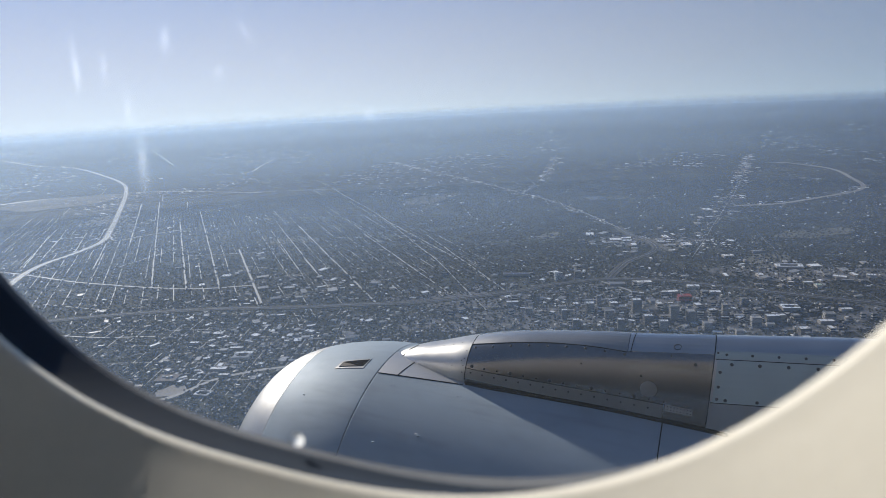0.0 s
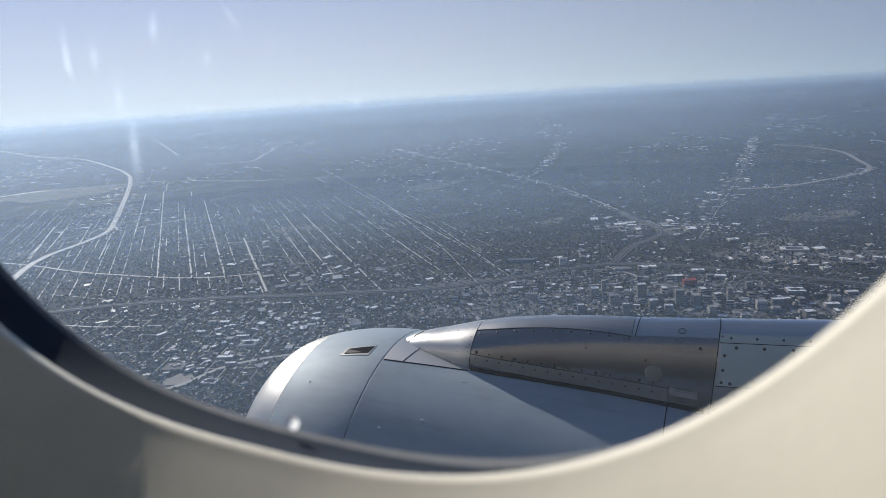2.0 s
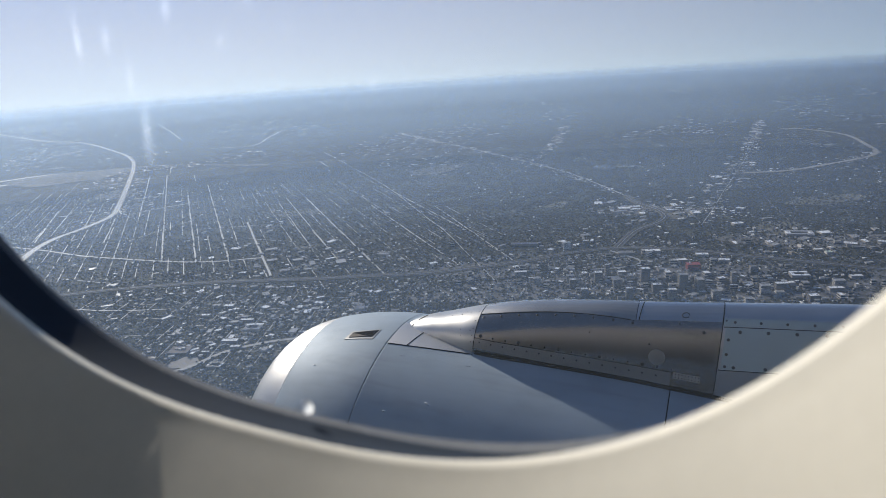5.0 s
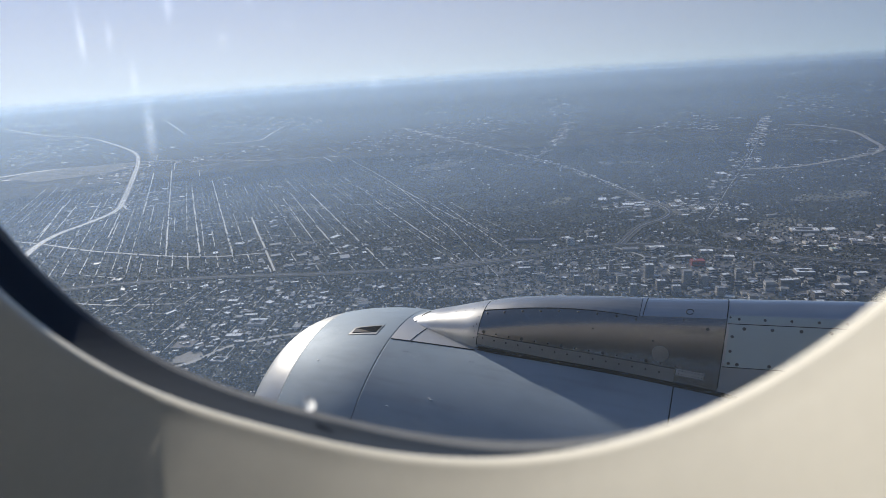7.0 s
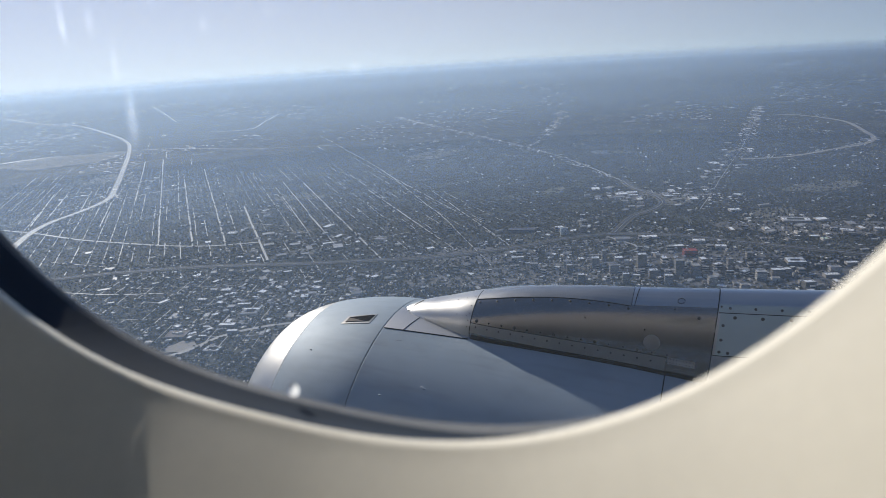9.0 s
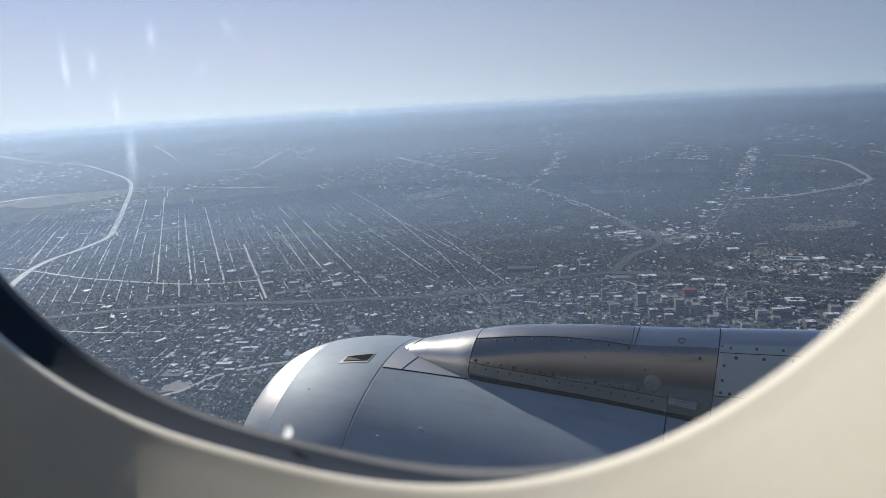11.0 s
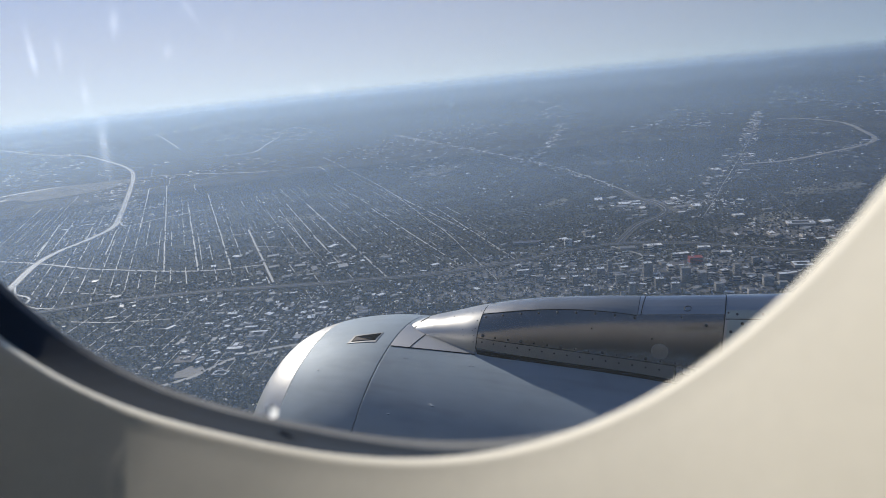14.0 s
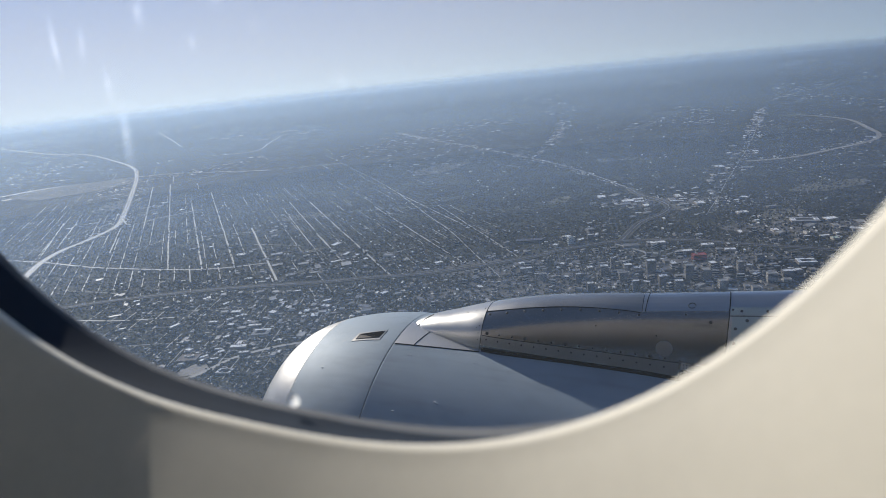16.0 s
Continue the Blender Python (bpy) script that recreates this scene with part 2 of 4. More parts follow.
LINER = simple("beige_sidewall_plastic", (0.90, 0.845, 0.715), 0.55, grain=350.0, vary=0.03, bump=0.05, depth=0.0006)
SEAL = simple("dark_rubber_seal", (0.036, 0.048, 0.068), 0.9, grain=200.0, spec=0.1)
RIM = simple("grey_pane_rim", (0.19, 0.20, 0.215), 0.6, grain=200.0, spec=0.2)
WHITE = simple("white_plastic", (0.80, 0.80, 0.77), 0.4, grain=200.0, vary=0.03)
PANE = pane_material()
n = Nodes("milky_white_plastic")
m = n.add("ShaderNodeMixShader", Fac=0.85)
n.l.new(n.add("ShaderNodeBsdfDiffuse", Color=(0.97, 0.97, 0.95, 1)).outputs[0], m.inputs[1])
n.l.new(n.add("ShaderNodeBsdfTranslucent", Color=(0.97, 0.97, 0.95, 1)).outputs[0], m.inputs[2])
n.l.new(m.outputs[0], n.out.inputs[0])
PIN_WHITE = n.mat
MARK = mark_material()
CARPET = simple("brown_carpet", (0.36, 0.25, 0.15), 0.95, grain=120.0)


# ---- building blocks ----
def mesh_of(name, verts, faces, mat, smooth=False):
    me = bpy.data.meshes.new(name)
    me.from_pydata([tuple(v) for v in verts], [], faces)
    me.materials.append(mat)
    if smooth:
        me.polygons.foreach_set("use_smooth", [True] * len(me.polygons))
    me.update()
    return me


def piece(name, verts, faces, mat, parent=None, label="", smooth=False):
    """One mesh object, under a thing or a part if one is given."""
    ob = new(name, mesh_of(name, verts, faces, mat, smooth))
    ob.parent = parent
    if label:
        tagged(ob, label)
    return ob


def thing(name, label, category, kind="", group="", at=None):
    ob = new(name)
    if at is not None:
        ob.matrix_world = at
    return tagged(ob, label, category, group, kind)


def grid_faces(rows, cols, closed=False, flip=False):
    fs = []
    for i in range(rows - 1):
        for j in range(cols if closed else cols - 1):
            k = (j + 1) % cols
            q = (i * cols + j, i * cols + k, (i + 1) * cols + k, (i + 1) * cols + j)
            fs.append(q[::-1] if flip else q)
    return fs


def box_data(x0, x1, y0, y1, z0, z1):
    v = [(x, y, z) for z in (z0, z1) for x, y in ((x0, y0), (x1, y0), (x1, y1), (x0, y1))]
    return v, [(3, 2, 1, 0), (4, 5, 6, 7), (0, 1, 5, 4), (1, 2, 6, 5), (2, 3, 7, 6), (3, 0, 4, 7)]


def tube(points, radius, sides=6):
    """A closed tube along a line of points."""
    pts = [Vector(p) for p in points]
    vs, n = [], len(pts)
    for i, p in enumerate(pts):
        t = (pts[min(i + 1, n - 1)] - pts[max(i - 1, 0)]).normalized()
        s = t.cross(Vector((0, 0.3, 1))).normalized()
        u = s.cross(t)
        vs += [p + radius * (math.cos(k * math.tau / sides) * s + math.sin(k * math.tau / sides) * u) for k in range(sides)]
    fs = grid_faces(n, sides, True)
    return vs, fs + [tuple(range(sides))[::-1], tuple(range((n - 1) * sides, n * sides))]


# ---- the aircraft: cabin wall and window ----
WINDOW = AIRCRAFT @ pose(-0.1044, 0.0914, 0.1181, 8.9, -2.63, -2.23)   # window axes: x aft, y outboard, z up
HALF_W, HALF_H, ROUND = 0.1574, 0.2083, 2.6
RING = 192


def ring(half_w, half_h, y, power=ROUND, dx=0.0, dz=0.0):
    out = []
    for k in range(RING):
        c, s = math.cos(k * math.tau / RING), math.sin(k * math.tau / RING)
        out.append((dx + half_w * math.copysign(abs(c) ** (2 / power), c), y, dz + half_h * math.copysign(abs(s) ** (2 / power), s)))
    return out


def loft(rings, closed_in_section=False, flip=False):
    n = len(rings)
    vs = [p for r in rings for p in r]
    fs = grid_faces(n, RING, True, flip)
    if closed_in_section:
        fs += [((n - 1) * RING + j, (n - 1) * RING + (j + 1) % RING, (j + 1) % RING, j) for j in range(RING)]
    return vs, fs


def tube_ring(grow_w, grow_h, radius, power):
    """A ring laid on the round fuselage: half length along it, half arc round it."""
    out = []
    for x, _, s in ring(grow_w, grow_h, 0, power):
        t = s / radius
        out.append((x, radius * math.cos(t) - 1.88, radius * math.sin(t)))
    return out


cabin_wall = thing("cabin_wall", "beige moulded plastic cabin sidewall with a window opening", "cabin wall", "structure", at=WINDOW)
funnel = [(0.003, 0.004), (0.0004, 0.0012), (0.0, 0.0), (0.0010, -0.0014), (0.0034, -0.0056), (0.0078, -0.0130), (0.0135, -0.0225), (0.0205, -0.0340), (0.0290, -0.0465), (0.0400, -0.0580), (0.0540, -0.0670), (0.0700, -0.0720)]
rings = [ring(HALF_W + g, HALF_H + g, y) for g, y in funnel]
for k in range(1, 13):
    u = k / 12
    rings.append(tube_ring(HALF_W + 0.070 + (7.0 - HALF_W) * u ** 2.2, HALF_H + 0.070 + (3.90 - HALF_H - 0.070) * u ** 2.2, 1.808, ROUND + 14 * u))
piece("sidewall_liner", *loft(rings), LINER, cabin_wall, smooth=True)
outer = [tube_ring(0.40 + 7.4 * (k / 12) ** 2.2, 0.36 + 3.70 * (k / 12) ** 2.2, 1.93, ROUND + 14 * k / 12) for k in range(13)]
piece("fuselage_skin", *loft(outer, flip=True), SKIN, cabin_wall, "pale metal fuselage skin", smooth=True)
n = Nodes("warm_fill_sheet")
n.l.new(n.add("ShaderNodeBsdfTranslucent", Color=(0.86, 0.67, 0.50, 1)).outputs[0], n.out.inputs[0])
# unseen pale sheet, lit from outside, added for warm fill; it closes the far side of the round cabin
fill_sheet = [(x, 1.80 * math.cos(t) - 1.88, 1.80 * math.sin(t)) for x in (-6.95, 6.95) for t in [2.05 + (math.tau - 4.10) * k / 24 for k in range(25)]]
piece("fill_sheet", fill_sheet, grid_faces(2, 25), n.mat, cabin_wall, "unseen translucent sheet added for warm fill light", True)
for side, x in (("forward", -6.9), ("aft", 6.9)):
    cap = [(x, 1.93 * math.cos(k * math.tau / 48) - 1.88, 1.93 * math.sin(k * math.tau / 48)) for k in range(48)]
    piece("bulkhead", cap, [tuple(range(48))], LINER, cabin_wall)
cabin_floor = tagged(piece("floor", *box_data(-6.8, 6.8, -3.45, -0.32, -0.95, -0.90), CARPET), "brown carpeted cabin floor", "floor", kind="structure")
cabin_floor.matrix_world = WINDOW

window = thing("window_1", "oval cabin window with dark rubber seal", "window", "structure", at=WINDOW)
seal = [ring(HALF_W + 0.0035, HALF_H + 0.0035, 0.003), ring(HALF_W + 0.006, HALF_H + 0.005, 0.007, dx=0.001), ring(0.1685, 0.2180, 0.0135, dx=0.0058, dz=0.002), ring(0.1691, 0.2190, 0.0179, dx=0.0061, dz=0.002), ring(0.180, 0.230, 0.0185, dx=0.004), ring(0.180, 0.230, 0.003, dx=0.002)]
piece("seal", *loft(seal, True), SEAL, window, "dark blue-grey rubber seal", smooth=False)
rim = [ring(0.1735, 0.2235, 0.0182, dx=0.004, dz=0.001), ring(0.1700, 0.2206, 0.0200, dx=0.001, dz=0.001), ring(0.1690, 0.2198, 0.0236), ring(0.1700, 0.2210, 0.0250), ring(0.182, 0.232, 0.0255)]
piece("pane_rim", *loft(rim, True), RIM, window, "grey bevelled rim of the outer pane", smooth=False)
pane_ring = ring(0.1695, 0.2203, 0.0243)
pane = piece("pane", pane_ring, [tuple(range(RING))], PANE, window, "clear acrylic pane with a film of dust")
pane.visible_shadow = False
MARKS = [
    (-0.0605, -0.1050, -0.0614, -0.1200, 0.0013), (-0.0612, -0.1120, -0.0618, -0.1190, 0.0011), (-0.0498, -0.1100, -0.0512, -0.1180, 0.0013),
    (-0.0268, -0.1040, -0.0286, -0.1115, 0.0017), (-0.0440, -0.1190, -0.0456, -0.1310, 0.0011), (-0.0415, -0.1290, -0.0445, -0.1480, 0.0026),
    (-0.0120, -0.1140, -0.0128, -0.1175, 0.0012), (0.0276, -0.1245, 0.0290, -0.1276, 0.0010), (0.0066, -0.1119, 0.0074, -0.1145, 0.0008), (-0.0053, -0.1037, -0.0008, -0.1098, 0.0007)]
disc = [(math.cos(k * math.tau / 24), 0.0, math.sin(k * math.tau / 24)) for k in range(24)]
mark_mesh = mesh_of("pane_mark", disc + [(0, 0, 0)], [(24, k, (k + 1) % 24) for k in range(24)], MARK)
for x0, z0, x1, z1, wide in MARKS:
    mark = tagged(new("pane_mark", mark_mesh), "bright streak on the acrylic pane")
    mark.parent = window
    d = Vector((x1 - x0, 0, z1 - z0))
    mark.matrix_basis = Matrix.Translation(((x0 + x1) / 2, 0.0226, (z0 + z1) / 2)) @ Matrix.Rotation(math.atan2(d.x, d.z), 4, "Y") @ Matrix.Diagonal((wide, 1, d.length * 0.62, 1))

# ---- the aircraft: engine ----
AX_Y, AX_Z = 4.0, -2.6745
X_LIP, X_SKIN, X_COWL, X_AFT = -2.75, -2.4143, -1.8074, -0.0226
R_LIP, R_COWL, R_AFT = 0.68, 1.0727, 1.0527


def radius_at(x):
    if x <= X_COWL:
        u = min(1.0, max(0.0, (x - X_LIP) / (X_COWL - X_LIP)))
        return R_LIP + (R_COWL - R_LIP) * math.sqrt(1 - (1 - u) ** 1.6)
    if x <= X_AFT:
        return R_COWL + (R_AFT - R_COWL) * ((x - X_COWL) / (X_AFT - X_COWL)) ** 2
    return R_AFT - 0.10 * min(1.0, (x - X_AFT) / 2.0) ** 1.5


def on_cowl(x, deg, off=0.0):
    """A place on the nacelle: station x, degrees from its top towards the cabin, height off the skin."""
    r = radius_at(x) + off
    return (x, AX_Y - r * math.sin(radians(deg)), AX_Z + r * math.cos(radians(deg)))


def turned(profile, sides=128):
    vs = []
    for x, r in profile:
        vs += [(x, AX_Y - r * math.sin(k * math.tau / sides), AX_Z + r * math.cos(k * math.tau / sides)) for k in range(sides)]
    return vs, grid_faces(len(profile), sides, True, True)


def stations(x0, x1, n, bend=1.0):
    return [x0 + (x1 - x0) * (k / n) ** bend for k in range(n + 1)]


nacelle = thing("engine_nacelle", "grey-blue jet engine nacelle with a polished inlet lip", "engine", at=AIRCRAFT)
lip = [(-2.25, 0.62), (-2.50, 0.61), (-2.66, 0.63), (-2.725, 0.655)] + [(x, radius_at(x)) for x in stations(X_LIP, X_SKIN - 0.002, 22, 2.0)] + [(X_SKIN - 0.0015, radius_at(X_SKIN) - 0.0004), (X_SKIN - 0.001, radius_at(X_SKIN) - 0.012)]
piece("inlet_lip", *turned(lip), LIP, nacelle, "polished bare metal inlet lip", True)
cowl = [(X_SKIN + 0.001, radius_at(X_SKIN) - 0.012), (X_SKIN + 0.0015, radius_at(X_SKIN) - 0.0002)] + [(x, radius_at(x)) for x in [X_SKIN + 0.002] + stations(X_SKIN + 0.005, X_COWL - 0.007, 20) + [X_COWL - 0.004]] + [(X_COWL - 0.0035, R_COWL - 0.0004), (X_COWL - 0.003, R_COWL - 0.015)]
piece("inlet_cowl", *turned(cowl), COWL, nacelle, smooth=True)
fan = [(X_COWL + 0.003, R_COWL - 0.015), (X_COWL + 0.0035, R_COWL - 0.0004)] + [(x, radius_at(x)) for x in [X_COWL + 0.004] + stations(X_COWL + 0.008, X_AFT - 0.008, 24) + [X_AFT - 0.004]] + [(X_AFT - 0.0035, R_AFT - 0.0004), (X_AFT - 0.003, R_AFT - 0.015)]
piece("fan_cowl", *turned(fan), COWL, nacelle, smooth=True)
aft = [(X_AFT + 0.003, R_AFT - 0.015), (X_AFT + 0.0035, R_AFT - 0.0004)] + [(x, radius_at(x)) for x in [X_AFT + 0.004] + stations(X_AFT + 0.008, 2.2, 12)] + [(2.21, 0.5), (2.0, 0.3)]
piece("reverser_cowl", *turned(aft), COWL, nacelle, smooth=True)
piece("inner_barrel", *turned([(-2.26, 0.62), (-1.2, 0.66), (-1.15, 0.05)]), GAP, nacelle, "dark inlet barrel", True)
piece("seam_filler", *turned([(X_COWL - 0.01, R_COWL - 0.014), (X_COWL + 0.01, R_COWL - 0.014)]), GAP, nacelle, "dark cowl joint")
piece("seam_filler", *turned([(X_AFT - 0.01, R_AFT - 0.014), (X_AFT + 0.01, R_AFT - 0.014)]), GAP, nacelle, "dark cowl joint")
piece("seam_filler", *turned([(X_SKIN - 0.01, radius_at(X_SKIN) - 0.011), (X_SKIN + 0.01, radius_at(X_SKIN) - 0.011)]), GAP, nacelle, "dark lip joint")


def cowl_patch(name, corners, off, mat, thick=0.004, n=6, label="", parent=None):
    """A thin plate that follows the nacelle's skin; corners as (station, degrees)."""
    vs = []
    for lift_by in (off, off - thick):
        for i in range(n + 1):
            for j in range(n + 1):
                u, v = i / n, j / n
                a0 = [corners[0][k] * (1 - u) + corners[1][k] * u for k in (0, 1)]
                a1 = [corners[3][k] * (1 - u) + corners[2][k] * u for k in (0, 1)]
                vs.append(on_cowl(a0[0] * (1 - v) + a1[0] * v, a0[1] * (1 - v) + a1[1] * v, lift_by))
    m = (n + 1) ** 2
    fs = grid_faces(n + 1, n + 1) + [tuple(m + k for k in q[::-1]) for q in grid_faces(n + 1, n + 1)]
    edge = [i * (n + 1) for i in range(n + 1)] + [n * (n + 1) + j for j in range(1, n + 1)] + [i * (n + 1) + n for i in range(n - 1, -1, -1)] + list(range(n - 1, 0, -1))
    fs += [(edge[k], edge[(k + 1) % len(edge)], m + edge[(k + 1) % len(edge)], m + edge[k]) for k in range(len(edge))]
    return piece(name, vs, fs, mat, parent, label)


scoop = cowl_patch("scoop", [(-2.128, 18.3), (-1.922, 16.8), (-1.916, 10.4), (-2.116, 13.2)], 0.003, COVER_METAL, label="scuffed metal air scoop surround", parent=nacelle)
# no hollow is cut: a black plate gives the shade inside the opening
cowl_patch("scoop_opening_shade", [(-2.104, 17.3), (-1.936, 15.6), (-1.927, 11.2), (-2.100, 14.0)], 0.005, GAP, label="black plate for the shade in the scoop opening", parent=scoop)
cowl_patch("scoop_ramp", [(-2.099, 17.1), (-1.975, 15.9), (-2.03, 15.2), (-2.094, 14.5)], 0.007, RAMP_METAL, label="dark brown scoop ramp", parent=scoop)
for x, deg, size in ((-1.355, 38.7, 0.010), (-1.370, 38.3, 0.008), (-1.609, 44.1, 0.009), (-2.2294, 32.0, 0.007), (-1.66, 22.5, 0.004), (-1.64, 22.3, 0.004), (-1.22, 21.0, 0.004), (-1.20, 20.8, 0.004)):
    c = Vector(on_cowl(x, deg, 0.0))
    bm = bmesh.new()
    bmesh.ops.create_icosphere(bm, subdivisions=2, radius=size)
    me = bpy.data.meshes.new("latch_bump")
    bm.to_mesh(me)
    bm.free()
    me.materials.append(COWL if size > 0.008 else WHITE if size > 0.005 else RIVET)
    bump_ob = new("latch_bump", me)
    bump_ob.parent = nacelle
    bump_ob.location = c
    bump_ob.scale = (1.4, 0.8, 0.5)

lip_rivet = mesh_of("lip_fastener", [(0.0045 * r * math.cos(k * math.tau / 8), 0.0045 * r * math.sin(k * math.tau / 8), 0.0016 * h) for r, h in ((1.0, 0.0), (0.8, 0.8), (0.4, 1.0)) for k in range(8)], grid_faces(3, 8, True) + [tuple(range(16, 24))], WHITE, True)
for k in range(36):
    deg = 3 + 2.1 * k
    c, d = Vector(on_cowl(X_SKIN + 0.014, deg, -0.0004)), Vector(on_cowl(X_SKIN + 0.014, deg, 0.01))
    ob = new("lip_fastener", lip_rivet)
    ob.parent = nacelle
    ob.matrix_basis = Matrix.Translation(c) @ Vector((0, 0, 1)).rotation_difference(d - c).to_matrix().to_4x4() @ Matrix.Scale(0.8 + 0.4 * random.random(), 4)
# unreadable stencil lines on the reverser cowl
for x0, x1, deg in ((0.03, 0.16, 26.0), (0.03, 0.13, 26.9), (0.03, 0.24, 31.5)):
    cowl_patch("stencil_bar", [(x0, deg + 0.25), (x1, deg + 0.25), (x1, deg), (x0, deg)], 0.0015, RIVET, 0.002, 3, "thin dark stencilled line", nacelle)

# ---- the aircraft: pylon fairing ----
PY_X = [-1.49, -1.40, -1.255, -1.085, -0.84, -0.46, -0.20, 0.196, 0.79, 2.6]
PY_TOP = [-1.481, -1.449, -1.400, -1.347, -1.293, -1.231, -1.199, -1.140, -1.050, -0.82]
PY_W = [0.195, 0.218, 0.256, 0.256, 0.238, 0.215, 0.205, 0.205, 0.205, 0.205]
PY_BASE, PY_POW, PY_TIP = -1.665, 2.3, -1.808
nose_d = [0.0005 * 1.32 ** k for k in range(23)]     # a blunt nose: distances aft of its tip
PY_W = [0.195 * (d / 0.318) ** 0.44 for d in nose_d] + PY_W
PY_TOP = [-1.645 + 0.164 * (d / 0.318) ** 0.56 for d in nose_d] + PY_TOP
PY_X = [PY_TIP + d for d in nose_d] + PY_X


def eased(x, values):
    """The value at x, with the corners between stations rounded."""
    s = [np.interp(x + d, PY_X, values) for d in (-0.06, -0.03, 0, 0.03, 0.06)] if x > -1.44 else [np.interp(x, PY_X, values)]
    return float(sum(s) / len(s))


def on_fairing(x, up, off=0.0):
    """A place on the fairing's cabin side: station x, up from 0 at its foot to 1 at its ridge."""
    w, top = eased(x, PY_W), eased(x, PY_TOP)
    t = up * math.pi / 2
    c, s = math.cos(t) ** (2 / PY_POW), math.sin(t) ** (2 / PY_POW)
    p = Vector((0, AX_Y - w * c, PY_BASE + (top - PY_BASE) * s))
    m = Vector((0, -math.cos(t) ** (2 - 2 / PY_POW) / w, math.sin(t) ** (2 - 2 / PY_POW) / (top - PY_BASE))).normalized()
    return Vector((x, 0, 0)) + p + off * m


def up_of(x, z):
    top = eased(x, PY_TOP)
    s = min(1.0, max(0.0, (z - PY_BASE) / (top - PY_BASE)))
    return math.asin(min(1.0, s ** (PY_POW / 2))) * 2 / math.pi


def fairing_skin(name, x0, x1, nx, mat, label="", bend=1.0):
    vs, ns = [], 28
    for i in range(nx + 1):
        x = x0 + (x1 - x0) * (i / nx) ** bend
        near = [on_fairing(x, j / ns) for j in range(ns + 1)]
        vs += near + [Vector((p.x, 2 * AX_Y - p.y, p.z)) for p in near[-2::-1]]
    return piece(name, vs, grid_faces(nx + 1, 2 * ns + 1, flip=True), mat, fairing, label, True)


fairing = thing("pylon_fairing", "riveted bare metal engine pylon fairing", "pylon fairing", at=AIRCRAFT)
fairing_skin("nose_cap", PY_TIP + 0.0005, -1.232, 90, NOSE_METAL, bend=2.0)
fairing_skin("side_shell", -1.228, 0.206, 60, BARE_METAL)
fairing_skin("aft_shell", 0.210, 2.6, 40, AFT_METAL)


def fairing_panel(name, x0, x1, z0, z1, off, mat, label="", n=14):
    """A plate on the fairing's cabin side; z0 and z1 give its lower and upper edge at a station."""
    vs = []
    for lift_by in (off, off - 0.006):
        for i in range(n + 1):
            x = x0 + (x1 - x0) * i / n
            lo, hi = up_of(x, z0(x)), up_of(x, z1(x))
            vs += [on_fairing(x, lo + (hi - lo) * j / 6, lift_by) for j in range(7)]
    m = (n + 1) * 7
    fs = grid_faces(n + 1, 7, flip=True) + [tuple(m + k for k in q[::-1]) for q in grid_faces(n + 1, 7, flip=True)]
    edge = [i * 7 for i in range(n + 1)] + [n * 7 + j for j in range(1, 7)] + [i * 7 + 6 for i in range(n - 1, -1, -1)] + list(range(5, 0, -1))
    fs += [(edge[k], edge[(k + 1) % len(edge)], m + edge[(k + 1) % len(edge)], m + edge[k]) for k in range(len(edge))]
    return piece(name, vs, fs, mat, fairing, label)


def arc_height(s):
    """The bowed seam along the fairing's shoulder."""
    return -1.416 + 0.133 * (1 - (1 - s) ** 1.9) - 0.003 * s ** 3


def foot(x):
    return -1.600 - 0.032 * min(1.2, max(0, (x + 1.22)))


fairing_panel("shoulder_panel", -1.226, -0.268, lambda x: arc_height(min(1.0, (x + 1.225) / 0.955)) + 0.002, lambda x: eased(x, PY_TOP), 0.003, NOSE_METAL, "brighter bare metal shoulder panel", 40)
fairing_panel("top_panel", -0.262, 0.204, lambda x: -1.272 + 0.14 * (x + 0.2), lambda x: eased(x, PY_TOP), 0.003, AFT_METAL, "silvery riveted top panel", 20)
strip = fairing_panel("flange_strip", -1.226, -0.03, foot, lambda x: -1.541, 0.004, COVER_METAL, "dull metal flange strip with fasteners", 30)
patch = fairing_panel("access_panel", 0.224, 1.5, lambda x: -1.474 + 0.13 * (x - 0.2), lambda x: -1.242 + 0.13 * (x - 0.2), 0.005, PATCH_PAINT, "pale grey-green painted access panel")
fairing_panel("upper_strip", 0.214, 1.5, lambda x: -1.236 + 0.13 * (x - 0.2), lambda x: -1.196 + 0.13 * (x - 0.2), 0.003, PATCH_PAINT, "pale riveted strip above the access panel")
fairing_panel("bracket_plate", -0.02, 0.13, lambda x: -1.572, lambda x: -1.535, 0.008, STRIP_METAL, "small riveted bracket plate", 6)
# black tube laid in for the shadow gap at the fairing foot
piece("foot_shadow_line", *tube([Vector(on_cowl(x, math.degrees(math.asin((AX_Y - on_fairing(x, up_of(x, foot(x))).y) / R_COWL)) + 0.2, 0.006)) for x in stations(-1.215, 1.2, 40)], 0.015), GAP, fairing, "dark gap along the fairing foot", True)
skirt = [(X_COWL + 0.006, 17.6), (-1.23, 14.6), (-1.30, 8.0), (X_COWL + 0.006, 2.0)]
cowl_patch("skirt_panel", skirt, 0.003, STRIP_METAL, n=10, label="dull metal skirt ahead of the fairing", parent=fairing)
piece("skirt_gap", *tube([on_cowl(X_COWL + 0.01 + s * 0.57, 17.8 - 3.0 * s, 0.001) for s in stations(0, 1, 12)], 0.0035), GAP, fairing, "dark joint under the skirt", True)
